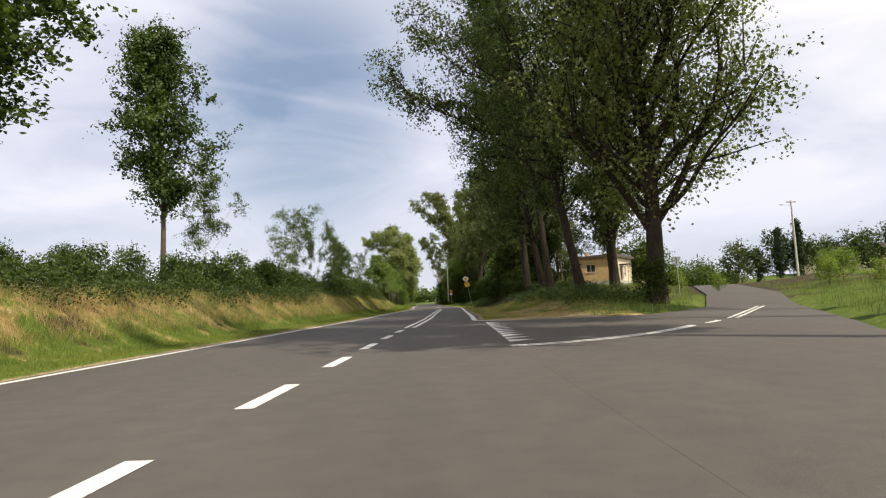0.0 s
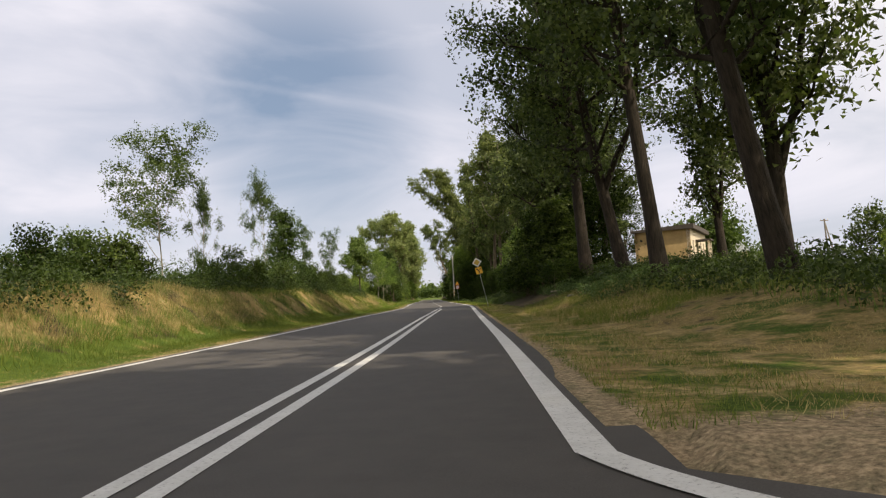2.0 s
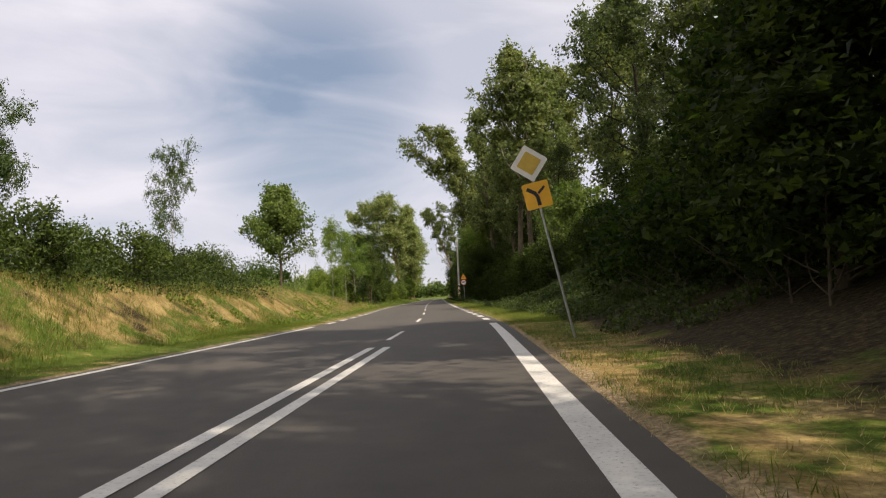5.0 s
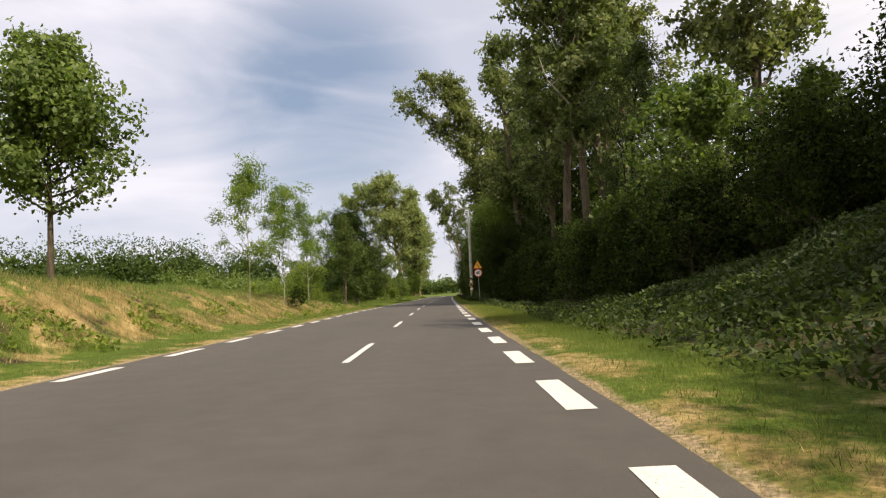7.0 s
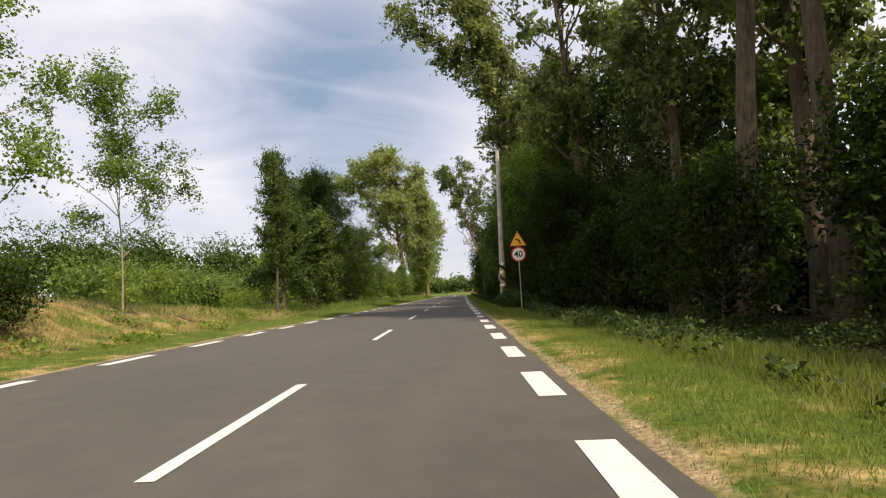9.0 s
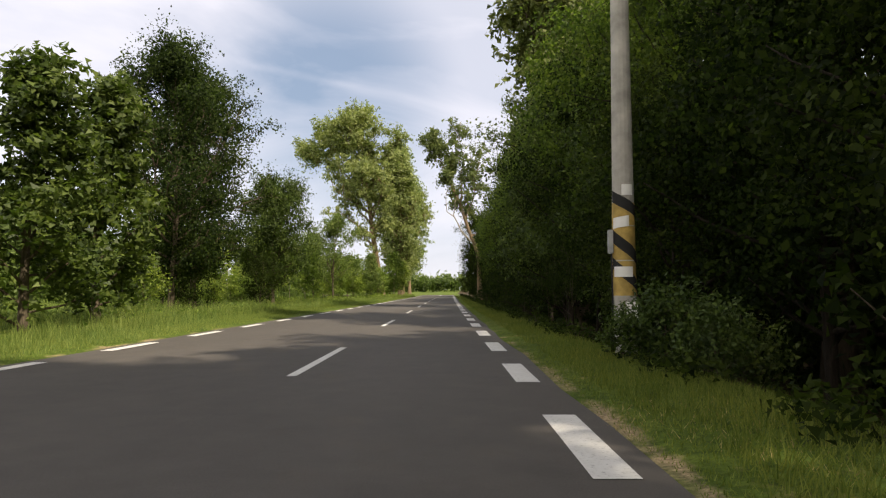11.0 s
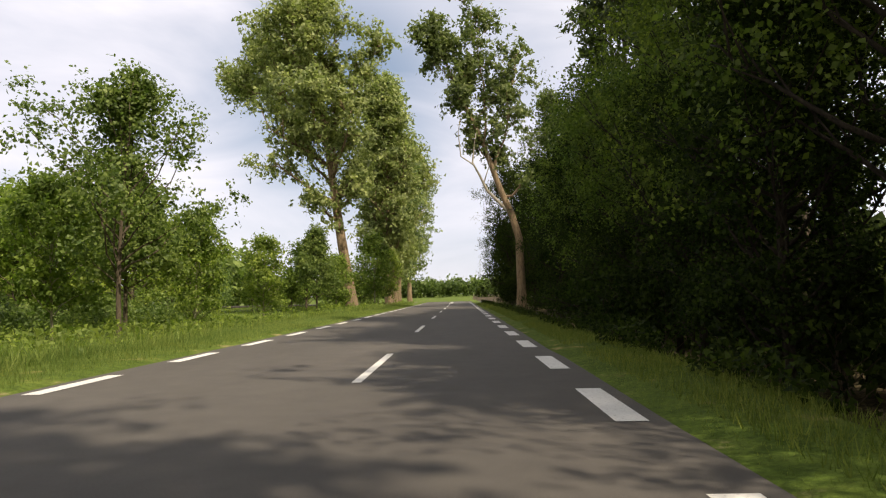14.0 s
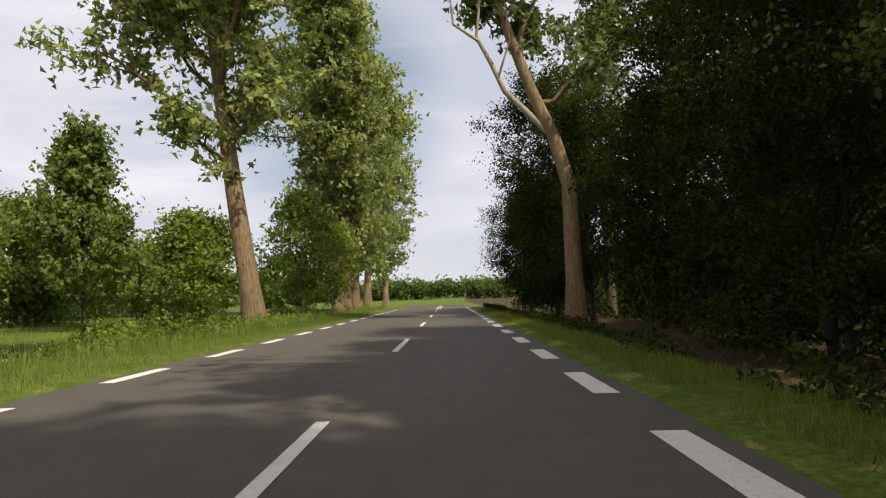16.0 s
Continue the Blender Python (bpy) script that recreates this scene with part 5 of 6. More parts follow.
blades("field_grass", *patchy(verge(-1, 44000, 1.9, 8, 178, 325, 1.2, 23), 1.1, 23, -0.3), 0.5, M_GRASS_TALL, 23, 0.009, "rough tall grass behind the verge", 0.6)
blades("verge_grass", *verge(-1, 70000, 0.4, 3.4, 174, 300, 1.0, 33), 0.2, M_GRASS_TALL, 33, 0.006, "long yellowish verge grass by the meadow", 0.7)
blades("field_grass", *verge(1, 24000, 6, 32, 20, 100, 1.2, 8), 0.45, M_GRASS_TALL, 8, 0.013, "tall green grass around the house", 0.5)


# ---- signs, lamp and poles ----
M_STEEL = plain("galvanised_steel", (0.42, 0.43, 0.43), 0.5, 0.5, 0.7)
M_YELLOW = plain("sign_yellow", (0.8, 0.42, 0.02), 0.4, 0.5, vary=0.06)
M_YELLOW_OLD = plain("sign_yellow_faded", (0.62, 0.42, 0.08), 0.5, 0.4, vary=0.12)
M_WHITE = plain("sign_white", (0.78, 0.77, 0.74), 0.45, 0.4, vary=0.06)
M_RED = plain("sign_red", (0.55, 0.05, 0.03), 0.45, 0.4, vary=0.08)
M_BLACK = plain("sign_black", (0.015, 0.015, 0.015), 0.5, 0.4)
M_BACK = plain("sign_back", (0.22, 0.22, 0.21), 0.6, 0.4, 0.4)
M_CONCRETE = plain("concrete", (0.42, 0.4, 0.36), 0.9, 0.2, vary=0.3, scale=3.0)
M_TAR = plain("tar_marks", (0.03, 0.03, 0.03), 0.9, 0.1)
M_BAND = plain("faded_band", (0.42, 0.29, 0.09), 0.75, 0.2, vary=0.25, scale=9.0)
M_POLEWOOD = plain("pole_wood", (0.2, 0.17, 0.14), 0.9, 0.2, vary=0.3)


def polygon_plate(points, depth, corner=0.0, segs=4):
    """A plate in the xz plane, facing -y, with rounded corners."""
    out = []
    n = len(points)
    for i, p in enumerate(points):
        if corner <= 0:
            out.append(p)
            continue
        a, b = Vector(points[i - 1]) - Vector(p), Vector(points[(i + 1) % n]) - Vector(p)
        a, b = Vector(p) + a.normalized() * corner, Vector(p) + b.normalized() * corner
        for k in range(segs + 1):
            u = k / segs
            q = a * (1 - u) ** 2 + Vector(p) * 2 * u * (1 - u) + b * u * u
            out.append((q.x, q.y))
    bm = bmesh.new()
    f = bm.faces.new([bm.verts.new((x, 0, z)) for x, z in out])
    r = bmesh.ops.extrude_face_region(bm, geom=[f])
    bmesh.ops.translate(bm, verts=[v for v in r["geom"] if isinstance(v, bmesh.types.BMVert)], vec=(0, depth, 0))
    bmesh.ops.recalc_face_normals(bm, faces=bm.faces[:])
    return bm


def moved(bm, x, y, z):
    bmesh.ops.translate(bm, verts=bm.verts[:], vec=(x, y, z))
    return bm


def ngon(r, n, turn=0.0):
    return [(r * math.cos(turn + 2 * math.pi * k / n), r * math.sin(turn + 2 * math.pi * k / n)) for k in range(n)]


def rod(r0, r1, h, n=10, z0=-0.3):
    bm = bmesh.new()
    bmesh.ops.create_cone(bm, cap_ends=True, segments=n, radius1=r0, radius2=r1, depth=h - z0)
    return moved(bm, 0, 0, (h + z0) / 2)


def text_mesh(txt, size, mat, name):
    cu = bpy.data.curves.new(name, "FONT")
    cu.body, cu.size, cu.align_x, cu.align_y, cu.extrude, cu.offset = txt, size, "CENTER", "CENTER", 0.002, size * 0.022
    ob = bpy.data.objects.new(name, cu)
    scene.collection.objects.link(ob)
    me = bpy.data.meshes.new_from_object(ob.evaluated_get(bpy.context.evaluated_depsgraph_get()))
    bpy.data.objects.remove(ob)
    me.transform(Matrix.Rotation(radians(90), 4, "X"))
    me.materials.clear()
    me.materials.append(mat)
    return me


def arc_bar(pts, w, depth):
    """A bent bar through points of the xz plane."""
    bm = bmesh.new()
    vs = []
    for i, p in enumerate(pts):
        a, b = Vector(pts[max(i - 1, 0)]), Vector(pts[min(i + 1, len(pts) - 1)])
        d = (b - a).normalized()
        s = Vector((-d.y, d.x)) * w / 2
        vs.append((bm.verts.new((p[0] + s.x, 0, p[1] + s.y)), bm.verts.new((p[0] - s.x, 0, p[1] - s.y))))
    fs = [bm.faces.new((a[0], b[0], b[1], a[1])) for a, b in zip(vs[:-1], vs[1:])]
    r = bmesh.ops.extrude_face_region(bm, geom=fs)
    bmesh.ops.translate(bm, verts=[v for v in r["geom"] if isinstance(v, bmesh.types.BMVert)], vec=(0, depth, 0))
    bmesh.ops.recalc_face_normals(bm, faces=bm.faces[:])
    return bm


def bend_sign(x, y):
    ob = empty("road_sign", Matrix.Translation((x, y, gz(x, y))) @ pose(0, 0, 0, 0, -1.2, -4))
    part("post", rod(0.03, 0.03, 4.25), M_STEEL, ob)
    tri_pts = [(0.47, 3.42), (0, 4.24), (-0.47, 3.42)]
    warn = part("warning_plate", moved(polygon_plate(tri_pts, 0.02, 0.07), 0, -0.06, 0), M_RED, ob, "yellow triangle with a thin red rim")
    part("face", moved(polygon_plate([(0.405, 3.46), (0, 4.165), (-0.405, 3.46)], 0.006, 0.05), 0, -0.067, 0), M_YELLOW, warn)
    arc = [(0.11, 3.52), (0.12, 3.62), (0.08, 3.71), (0.0, 3.77), (-0.12, 3.8)]
    part("bend_symbol", moved(arc_bar(arc, 0.085, 0.005), 0, -0.073, 0), M_BLACK, warn)
    lim = part("limit_plate", moved(polygon_plate(ngon(0.4, 32), 0.02), 0, -0.06, 2.98), M_RED, ob, "round white plate with a red rim")
    part("face", moved(polygon_plate(ngon(0.325, 32), 0.006), 0, -0.067, 2.98), M_WHITE, lim)
    child("number", text_mesh("40", 0.46, M_BLACK, "number"), lim).location = (0, -0.071, 2.97)
    tagged(ob, "yellow bend warning over a round limit of 40 on a post", "road sign")


def priority_sign(x, y):
    ob = empty("road_sign", Matrix.Translation((x, y, gz(x, y))) @ pose(0, 0, 0, 0, -11.5, -3))
    part("post", rod(0.03, 0.03, 4.3), M_STEEL, ob)
    d = part("priority_plate", moved(polygon_plate(ngon(0.44, 4), 0.02, 0.05), 0.0, -0.06, 4.05), M_WHITE, ob, "faded yellow diamond with a white rim")
    part("face", moved(polygon_plate(ngon(0.29, 4), 0.006, 0.03), 0.0, -0.067, 4.05), M_YELLOW_OLD, d)
    t = part("junction_plate", moved(polygon_plate([(0.3, -0.3), (0.3, 0.3), (-0.3, 0.3), (-0.3, -0.3)], 0.02, 0.05), 0, -0.06, 3.3), M_YELLOW, ob, "yellow square plate with a black forked line")
    part("fork_symbol", moved(arc_bar([(-0.2, 0.18), (-0.04, 0.05), (0, -0.05), (0, -0.24)], 0.085, 0.005), 0, -0.066, 3.3), M_BLACK, t)
    part("fork_symbol", moved(arc_bar([(0.2, 0.16), (0.03, 0.03)], 0.05, 0.005), 0, -0.066, 3.3), M_BLACK, t)
    tagged(ob, "leaning priority sign with a yellow plate below", "road sign")


def yield_sign(x, y):
    ob = empty("road_sign", Matrix.Translation((x, y, gz(x, y))) @ pose(0, 0, 0, 0, -1, 12))
    part("post", rod(0.03, 0.03, 3.2), M_STEEL, ob)
    part("yield_plate", moved(polygon_plate([(0.45, 3.2), (-0.45, 3.2), (0, 2.42)], 0.02, 0.06), 0, 0.05, 0), M_BACK, ob, "grey back of a triangular plate")
    tagged(ob, "give way sign on a steel post seen from behind", "road sign")


def sleeve(r0, r1, z0, z1, a0, a1, slant=0.0, n=10):
    """A thin sheet bent round a pole between two heights and two angles; slant lifts one end."""
    V, F = [], []
    for i in range(n + 1):
        u = i / n
        a = radians(a0 + (a1 - a0) * u)
        for z in (z0 + slant * u, z1 + slant * u):
            r = r0 + (r1 - r0) * (z / 3.0) + 0.004
            V.append((r * math.cos(a), r * math.sin(a), z))
    for i in range(n):
        F.append((2 * i, 2 * i + 2, 2 * i + 3, 2 * i + 1))
    return V, F


def street_lamp(x, y):
    ob = empty("street_lamp", Matrix.Translation((x, y, gz(x, y) - 0.05)))
    part("pole", rod(0.205, 0.12, 10.2, 16, -0.4), M_CONCRETE, ob)
    r0, r1 = 0.2, 0.178

    def wrap(name, mat, z0, z1, a0, a1, slant, lift, label=""):
        V, F = sleeve(r0 + lift, r1 + lift, z0, z1, a0, a1, slant)
        child(name, mesh_from(name, V, F, mat, True), ob, label)

    wrap("warning_band", M_BAND, 1.05, 1.62, 150, 390, 0, 0.0, "faded yellow warning band")
    wrap("warning_band", M_BAND, 1.64, 2.2, 150, 390, 0, 0.001, "faded yellow warning band")
    wrap("warning_band", M_BAND, 2.22, 2.6, 150, 390, 0, 0.0, "torn yellow warning band")
    for z0, h, sl in ((1.5, 0.2, -0.42), (1.95, 0.22, -0.42), (2.62, 0.2, -0.3), (1.1, 0.0, 0.0)):
        if h:
            wrap("black_stripe", M_TAR, z0, z0 + h, 190, 350, sl, 0.004)
    wrap("notice", M_WHITE, 1.36, 1.53, 205, 300, 0, 0.008, "torn white paper notice")
    wrap("notice", M_WHITE, 2.16, 2.34, 200, 285, 0.04, 0.008, "torn white paper notice")
    wrap("notice", M_WHITE, 2.72, 2.9, 250, 310, 0, 0.006, "pale paper notice")
    route = part("route_plate", moved(box_bm(-0.09, -0.008, 0.58, 0.09, 0.0, 0.95), 0.07, -0.212, 0), M_WHITE, ob, "small white cycle route plate")
    for dx in (-0.035, 0.045):
        bm = bmesh.new()
        pts = ngon(0.034, 14)
        for p, q in zip(pts, pts[1:] + pts[:1]):
            f = bm.faces.new([bm.verts.new((px * k, 0, pz * k)) for (px, pz), k in ((p, 1), (q, 1), (q, 0.72), (p, 0.72))])
        part("wheel_symbol", moved(bm, 0.07 + dx, -0.223, 0.8), M_BLACK, route)
    part("frame_symbol", moved(arc_bar([(-0.035, 0.0), (-0.01, 0.05), (0.035, 0.05), (0.045, 0.0)], 0.009, 0.002), 0.07, -0.223, 0.8), M_BLACK, route)
    part("route_bar", box_bm(0.0, -0.224, 0.61, 0.14, -0.221, 0.69), M_TAR, route)
    part("junction_box", box_bm(-0.26, -0.1, 1.75, -0.19, 0.06, 2.15, bevel=0.012), M_STEEL, ob, "flat grey cable box")
    V, F = [], []
    tube(V, F, [(-0.2, -0.06, 0.0), (-0.21, -0.06, 0.9), (-0.215, -0.05, 1.76)], [0.014] * 3, 6)
    child("cable", mesh_from("cable", V, F, M_TAR, True), ob)
    V, F = [], []
    tube(V, F, [(0, 0, 9.8), (0, 0, 10.25), (-0.12, 0, 10.42), (-0.5, 0, 10.5), (-1.0, 0, 10.5)], [0.035] * 5, 8)
    arm = child("arm", mesh_from("arm", V, F, M_STEEL, True), ob)
    bm = bmesh.new()
    bmesh.ops.create_uvsphere(bm, u_segments=16, v_segments=8, radius=1)
    bmesh.ops.transform(bm, matrix=Matrix.Diagonal((0.34, 0.13, 0.1, 1)), verts=bm.verts[:])
    part("lantern", moved(bm, -1.2, 0, 10.5), M_STEEL, arm, "grey oval lantern")
    part("bracket", box_bm(-0.14, -0.13, 9.5, 0.14, 0.13, 9.62, bevel=0.01), M_STEEL, ob)
    tagged(ob, "tall concrete street lamp with torn yellow and black bands", "street lamp")


def power_pole(x, y, h, braced, lamp):
    z = gz(x, y)
    ob = empty("power_pole", Matrix.Translation((x, y, z)) @ pose(0, 0, 0, 0, -1.5, 20))
    part("pole", rod(0.17, 0.11, h, 10, -0.6), M_CONCRETE if lamp else M_POLEWOOD, ob)
    part("crossarm", box_bm(-0.9, -0.06, h - 0.3, 0.9, 0.06, h - 0.16, bevel=0.015), M_POLEWOOD, ob)
    for dx in (-0.8, 0.0, 0.8):
        part("insulator", moved(rod(0.05, 0.03, 0.22, 8, 0), dx, 0, h - 0.16), M_WHITE, ob)
    if braced:
        V, F = [], []
        tube(V, F, [(2.6, 0, -0.6), (0.1, 0, h - 0.6)], [0.15, 0.1], 8)
        child("brace", mesh_from("brace", V, F, M_POLEWOOD, True), ob)
    if lamp:
        V, F = [], []
        tube(V, F, [(0, 0, h - 0.9), (-0.6, 0, h - 0.6), (-1.6, 0, h - 0.6)], [0.035] * 3, 6)
        arm = child("arm", mesh_from("arm", V, F, M_STEEL, True), ob)
        part("lantern", moved(box_bm(-0.3, -0.11, -0.06, 0.3, 0.11, 0.06, bevel=0.04), -1.8, 0, h - 0.6), M_STEEL, arm)
    tagged(ob, "braced wooden power pole with a crossarm" if braced else "tall concrete power pole with a lamp arm", "power pole")


bend_sign(3.65, 172.6)
priority_sign(4.75, 90.3)
yield_sign(20.7, 56.4)
street_lamp(2.95, 179.6)
power_pole(49.5, 90, 10.6, False, True)
power_pole(64.5, 140, 10.5, True, False)


# ---- houses ----
M_RENDER = plain("ochre_render", (0.5, 0.35, 0.17), 0.9, 0.2, vary=0.14, scale=1.6)
M_RENDER_LIGHT = plain("cream_render", (0.68, 0.58, 0.44), 0.9, 0.2, vary=0.1, scale=1.6)
M_ROOF = plain("dark_roof_felt", (0.09, 0.075, 0.065), 0.85, 0.2, vary=0.25)
M_ROOF_GREY = plain("grey_roof", (0.3, 0.32, 0.33), 0.7, 0.3, vary=0.15)
M_FRAME = plain("window_frame", (0.5, 0.47, 0.42), 0.6, 0.3)
M_GLASS, _n, _b = material("window_glass", 0.08, 0.6)
_b.inputs["Base Color"].default_value = (0.05, 0.055, 0.06, 1)
M_DOOR = plain("door_wood", (0.22, 0.13, 0.07), 0.6, 0.3, vary=0.2)


def wall_with_holes(length, height, thick, holes):
    """A wall along x, its outer face at y = 0, with openings (x0, z0, x1, z1) through it."""
    xs = sorted({0.0, length, *[h[0] for h in holes], *[h[2] for h in holes]})
    zs = sorted({0.0, height, *[h[1] for h in holes], *[h[3] for h in holes]})
    bm = bmesh.new()
    for a, b in zip(xs[:-1], xs[1:]):
        for c, d in zip(zs[:-1], zs[1:]):
            if not any(h[0] < (a + b) / 2 < h[2] and h[1] < (c + d) / 2 < h[3] for h in holes):
                box(bm, a, 0, c, b, thick, d)
    bmesh.ops.remove_doubles(bm, verts=bm.verts[:], dist=1e-4)
    return bm


def window(parent, x0, z0, x1, z1, mull=1):
    bm = bmesh.new()
    t = 0.07
    box(bm, x0, 0.1, z0, x1, 0.17, z0 + t)
    box(bm, x0, 0.1, z1 - t, x1, 0.17, z1)
    box(bm, x0, 0.1, z0 + t, x0 + t, 0.17, z1 - t)
    box(bm, x1 - t, 0.1, z0 + t, x1, 0.17, z1 - t)
    for k in range(mull):
        c = x0 + (x1 - x0) * (k + 1) / (mull + 1)
        box(bm, c - 0.04, 0.1, z0 + t, c + 0.04, 0.17, z1 - t)
    w = part("window", bm, M_FRAME, parent)
    part("pane", box_bm(x0 + t, 0.13, z0 + t, x1 - t, 0.14, z1 - t), M_GLASS, w)
    part("sill", box_bm(x0 - 0.08, -0.08, z0 - 0.06, x1 + 0.08, 0.1, z0 - 0.005, bevel=0.01), M_CONCRETE, w)


def house(x, y, z, turn, w, d, h):
    """Corner at x, y; the gable-side wall runs along local x, the long front along local y from that corner."""
    ob = empty("house", Matrix.Translation((x, y, z)) @ pose(0, 0, 0, 0, 0, turn))
    side_holes = [(1.5, 1.5, 2.9, 2.7)]
    a = part("wall", wall_with_holes(w, h, 0.35, side_holes), M_RENDER, ob, "ochre rendered wall with a window")
    for q in side_holes:
        window(a, *q)
    front_holes = [(1.6, 1.1, 2.8, 2.6), (4.6, 0.1, 5.7, 2.3), (7.6, 1.1, 8.9, 2.6), (10.2, 1.1, 11.4, 2.6)]
    b = part("wall", wall_with_holes(d, h, 0.35, front_holes), M_RENDER_LIGHT, ob, "cream front wall with windows and a door")
    b.matrix_basis = Matrix.Translation((w, 0.0, 0)) @ Matrix.Rotation(radians(90), 4, "Z")
    for q in (front_holes[0], front_holes[2], front_holes[3]):
        window(b, *q)
    part("door", box_bm(4.62, 0.12, 0.1, 5.68, 0.18, 2.28, bevel=0.01), M_DOOR, b)
    back = part("wall", wall_with_holes(d, h, 0.35, []), M_RENDER, ob)
    back.matrix_basis = Matrix.Translation((0, d, 0)) @ Matrix.Rotation(radians(-90), 4, "Z")
    far = part("wall", wall_with_holes(w, h, 0.35, []), M_RENDER, ob)
    far.matrix_basis = Matrix.Translation((w, d, 0)) @ Matrix.Rotation(radians(180), 4, "Z")
    part("plinth", box_bm(-0.06, -0.06, -1.2, w + 0.06, d + 0.06, 0.12), M_CONCRETE, ob)
    bm = bmesh.new()
    vs = [bm.verts.new(p) for p in ((-0.35, -0.35, h), (w + 0.45, -0.35, h), (w + 0.45, d + 0.35, h), (-0.35, d + 0.35, h), (-0.35, -0.35, h + 0.22), (w + 0.45, -0.35, h + 0.5), (w + 0.45, d + 0.35, h + 0.5), (-0.35, d + 0.35, h + 0.22))]
    for f in ((3, 2, 1, 0), (4, 5, 6, 7), (0, 1, 5, 4), (1, 2, 6, 5), (2, 3, 7, 6), (3, 0, 4, 7)):
        bm.faces.new([vs[i] for i in f])
    roof = part("roof", bm, M_ROOF, ob, "nearly flat dark felt roof")
    part("chimney", box_bm(0.6, 3.0, h + 0.2, 1.1, 3.5, h + 1.0, bevel=0.02), M_RENDER, roof)
    part("vent", moved(polygon_plate(ngon(0.13, 12), 0.01), 0.7, -0.012, h - 0.9), M_BLACK, a)
    for k in (4.2, 6.1):
        part("porch_post", box_bm(w + 1.2, k - 0.1, -0.2, w + 1.4, k + 0.1, 2.55), M_RENDER_LIGHT, ob)
    part("porch_roof", box_bm(w + 0.01, 3.9, 2.55, w + 1.6, 6.4, 2.72, bevel=0.02), M_ROOF, ob)
    tagged(ob, "low ochre house with a nearly flat dark roof", "house")


house(21.8, 102.5, 3.1, -28.0, 5.7, 13.0, 3.7)


def far_house(x, y, turn, w, d, h, wall, roof, pitch, label):
    ob = empty("house", Matrix.Translation((x, y, gz(x, y) - 0.2)) @ pose(0, 0, 0, 0, 0, turn))
    holes = [(w * 0.15, 0.9, w * 0.15 + 1.2, 2.1), (w * 0.6, 0.9, w * 0.6 + 1.2, 2.1)]
    a = part("wall", wall_with_holes(w, h, 0.3, holes), wall, ob)
    for q in holes:
        window(a, *q)
    part("wall", box_bm(0.0, 0.31, 0, 0.3, d, h), wall, ob)
    part("wall", box_bm(w - 0.3, 0.31, 0, w, d, h), wall, ob)
    part("wall", box_bm(0.31, d - 0.3, 0, w - 0.31, d, h), wall, ob)
    bm = bmesh.new()
    vs = [bm.verts.new(p) for p in ((-0.4, -0.4, h), (w + 0.4, -0.4, h), (w + 0.4, d + 0.4, h), (-0.4, d + 0.4, h), (0.8, d / 2, h + pitch), (w - 0.8, d / 2, h + pitch))]
    for f in ((3, 2, 1, 0), (0, 1, 5, 4), (1, 2, 5), (2, 3, 4, 5), (3, 0, 4)):
        bm.faces.new([vs[i] for i in f])
    part("roof", bm, roof, ob)
    tagged(ob, label, "house")


far_house(35, 116, -25, 4.6, 4.5, 1.9, M_RENDER_LIGHT, M_ROOF_GREY, 1.5, "small pale outbuilding with a grey hipped roof")
far_house(62, 112, -38, 16, 9, 4.2, M_RENDER_LIGHT, M_ROOF, 1.0, "long pale house behind a hedge on the slope")

CYPRESS = grow(91, 6.2, 0.1, 0.95, 0.1, 60, 1.1, 9000, 0.12, M_NEEDLE, M_BARK, "oval", clump=0.3, sub=3, tri=True, uneven=0.2, wobble=0.0)
for x, y, s in [(50.2, 96, 1.2), (52.8, 95.5, 1.35), (47.8, 97.5, 0.8)]:
    plant("thuja", CYPRESS, x, y, s, x * 30, "dark columnar thuja beside the house", "thuja", "thujas by the house")
GARDEN = [recolour(m, M_LEAF_BRAMBLE) for m in SHRUB]
rng = random.Random(12)
for k in range(9):
    x = 45 + k * 2.9
    plant("garden_shrub", GARDEN[k % 3], x, 99 - 0.15 * k + rng.uniform(-1, 1), rng.uniform(1.3, 1.8), rng.uniform(0, 360), "tall dark hedge shrub on the slope", "shrub", "hedge on the slope")
for x, y, s in [(31, 52, 0.6), (34, 55, 0.7), (29, 43, 0.45), (37, 62, 0.7), (26, 61, 0.45), (23, 63, 0.5)]:
    plant("slope_shrub", SHRUB[int(x) % 3], x, y, s, x * 20, "low green shrub on the grassy slope", "shrub", "shrubs on the slope")


# ---- pond, stump, logs ----
M_WATER, _n, _b = material("pond_water", 0.06, 0.5)
_b.inputs["Base Color"].default_value = (0.03, 0.035, 0.025, 1)
bump(_n, _b, noise_node(_n, 3.0, 3), 0.08, 0.02)
bm = bmesh.new()
bm.faces.new([bm.verts.new((-20 + 7.6 * math.cos(a) * (1 + 0.1 * math.sin(3 * a)), 276 + 13.2 * math.sin(a) * (1 + 0.08 * math.cos(2 * a)), -0.62)) for a in np.linspace(0, 2 * math.pi, 40, endpoint=False)])
me = bpy.data.meshes.new("water")
bm.to_mesh(me)
bm.free()
me.materials.append(M_WATER)
tagged(new("water", me), "still dark pond among meadow herbs", "water", kind="structure")


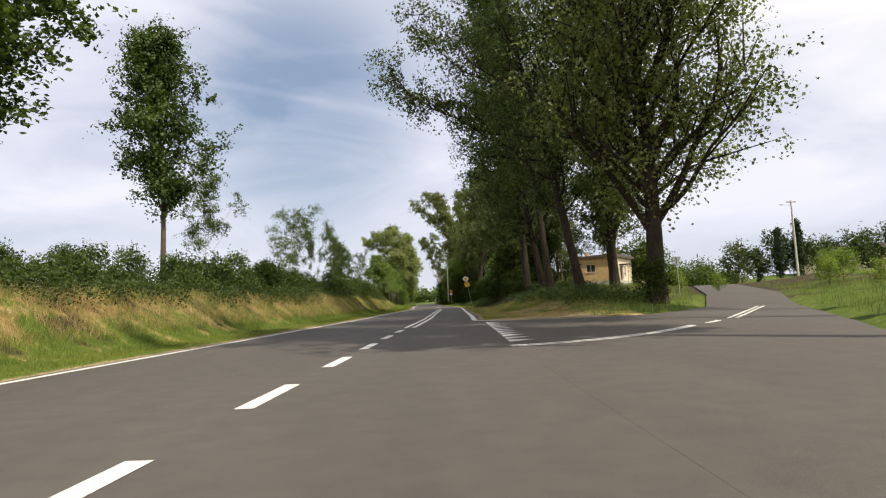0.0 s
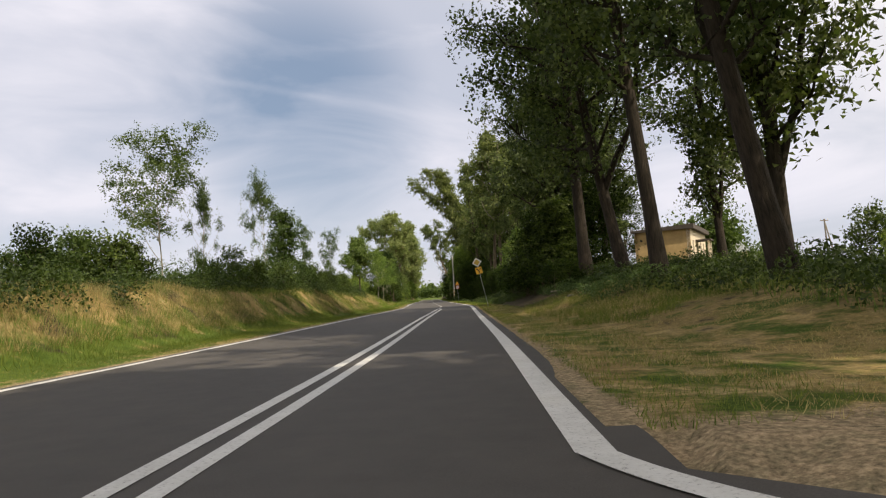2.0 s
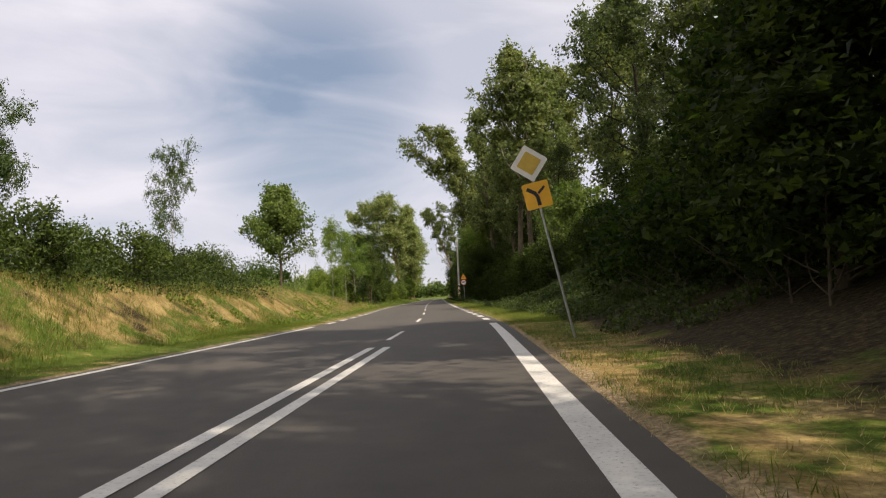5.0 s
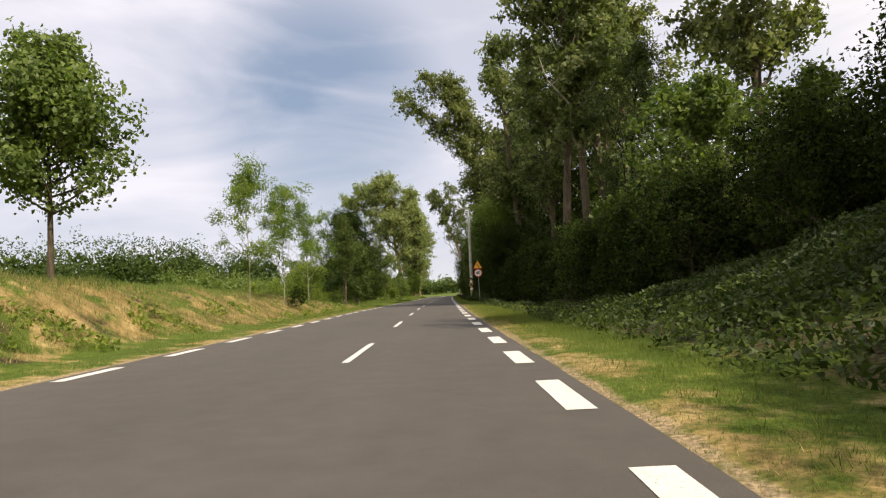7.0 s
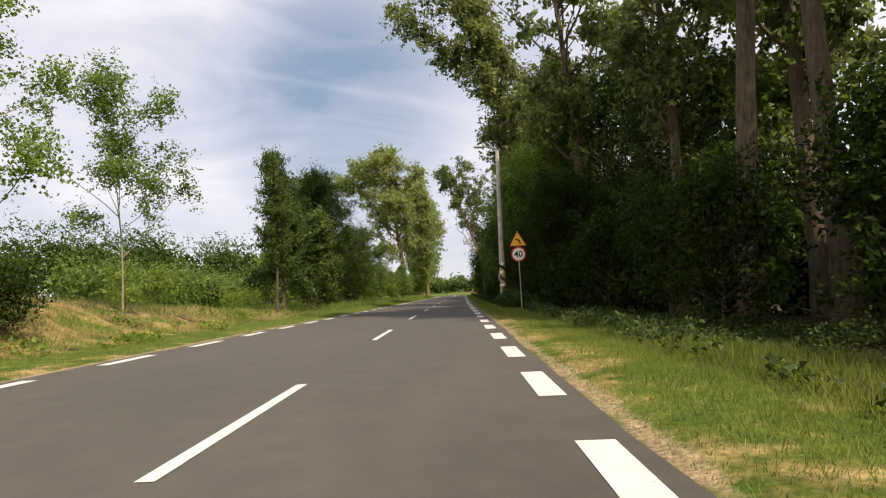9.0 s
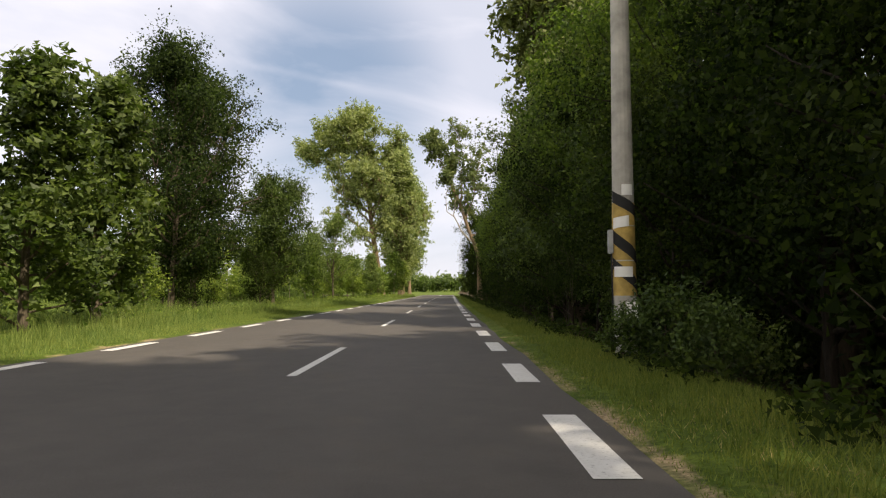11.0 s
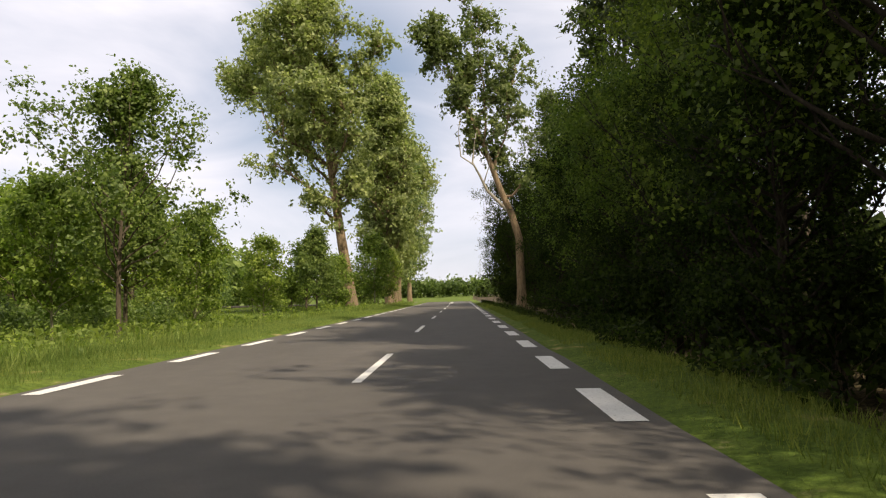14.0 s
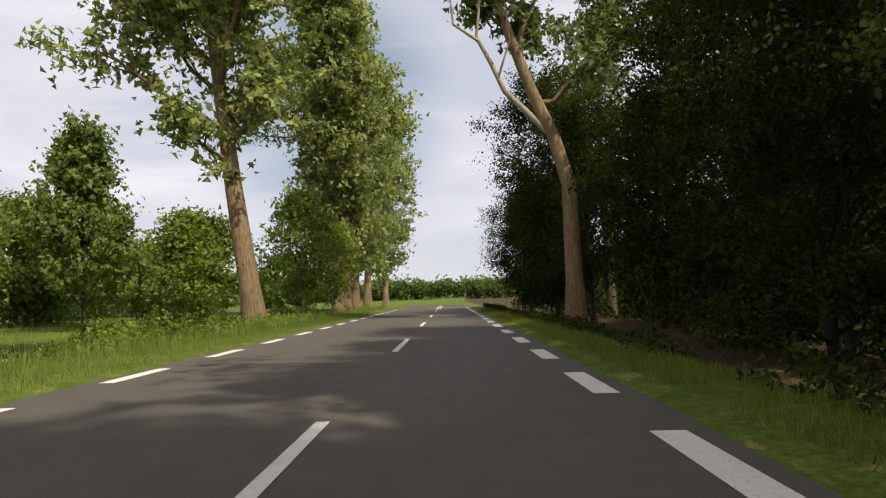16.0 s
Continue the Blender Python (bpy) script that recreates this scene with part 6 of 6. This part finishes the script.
def stump(x, y, r, h, seed, label):
    R = random.Random(seed)
    V, F = [], []
    n = 16
    jag = [R.uniform(0.85, 1.2) for _ in range(n)]
    for z, k in ((-0.2, 1.35), (0.05, 1.25), (0.25, 1.05), (h * 0.6, 0.96), (h, 0.93)):
        for i in range(n):
            a = 2 * math.pi * i / n
            V.append((r * k * jag[i] * math.cos(a), r * k * jag[i] * math.sin(a), z + (R.uniform(-0.05, 0.05) if z == h else 0)))
    for j in range(4):
        for i in range(n):
            F.append((j * n + i, j * n + (i + 1) % n, (j + 1) * n + (i + 1) % n, (j + 1) * n + i))
    ob = empty("tree_stump", Matrix.Translation((x, y, gz(x, y))))
    child("bark", mesh_from("bark", V, F, M_BARK, True), ob)
    top = [(r * 0.93 * jag[i] * math.cos(2 * math.pi * i / n), r * 0.93 * jag[i] * math.sin(2 * math.pi * i / n), h + 0.0) for i in range(n)]
    child("cut_face", mesh_from("cut_face", top, [tuple(range(n))], M_BARK_YOUNG), ob)
    tagged(ob, label, "stump")


stump(8.05, 141.4, 0.42, 0.34, 1, "wide old tree stump in the undergrowth")
stump(11.2, 141.0, 0.16, 0.6, 2, "thin cut stump with a bright face")


def log(x, y, length, r, turn, label):
    ob = empty("log", Matrix.Translation((x, y, gz(x, y) + r * 0.6)) @ pose(0, 0, 0, 0, 2, turn))
    V, F = [], []
    tube(V, F, [(-length / 2, 0, 0), (-length / 6, 0.05, 0.03), (length / 6, -0.04, 0), (length / 2, 0.06, 0.05)], [r, r * 0.95, r * 0.85, r * 0.7], 9)
    child("bark", mesh_from("bark", V, F, M_BARK_YOUNG, True), ob)
    tagged(ob, label, "log")


log(11.5, 150, 3.0, 0.1, 10, "pale fallen branch in the grass")
log(7.6, 64.5, 1.4, 0.05, 40, "pale fallen branch on the dry bank")
log(8.2, 71, 1.8, 0.05, -30, "pale fallen branch on the dry bank")


# ---- bare trees beyond the meadow ----
def bare_tree(x, y, h, seed):
    R = random.Random(seed)
    ob = empty("dead_tree", Matrix.Translation((x, y, gz(x, y))))
    V, F = [], []
    top = (R.uniform(-0.4, 0.4), R.uniform(-0.4, 0.4), h)
    tube(V, F, [(0, 0, -0.4), (top[0] * 0.4, top[1] * 0.4, h * 0.5), top], [0.2, 0.13, 0.04], 7)
    child("trunk", mesh_from("trunk", V, F, M_BARK_YOUNG, True), ob)
    V, F = [], []
    for k in range(16):
        z = R.uniform(0.45, 0.97) * h
        a, n = R.uniform(0, 6.28), R.uniform(0.6, 1.8) * (1.3 - z / h)
        p = Vector((top[0] * z / h, top[1] * z / h, z))
        tube(V, F, [p, p + Vector((math.cos(a) * n, math.sin(a) * n, R.uniform(0.0, 0.7)))], [0.035, 0.012], 4)
    child("branchwork", mesh_from("branchwork", V, F, M_BARK_YOUNG), ob)["kind"] = "stuff"
    tagged(ob, "tall bare dead tree above the far thicket", "tree", "dead trees beyond the meadow")


for k, (x, y, h) in enumerate([(-57, 338, 17), (-59.5, 340, 15.5), (-54.5, 337, 16), (-62, 341, 16.5), (-66, 343, 15)]):
    bare_tree(x, y, h, k)
bare_tree(7.6, 258, 22, 11)
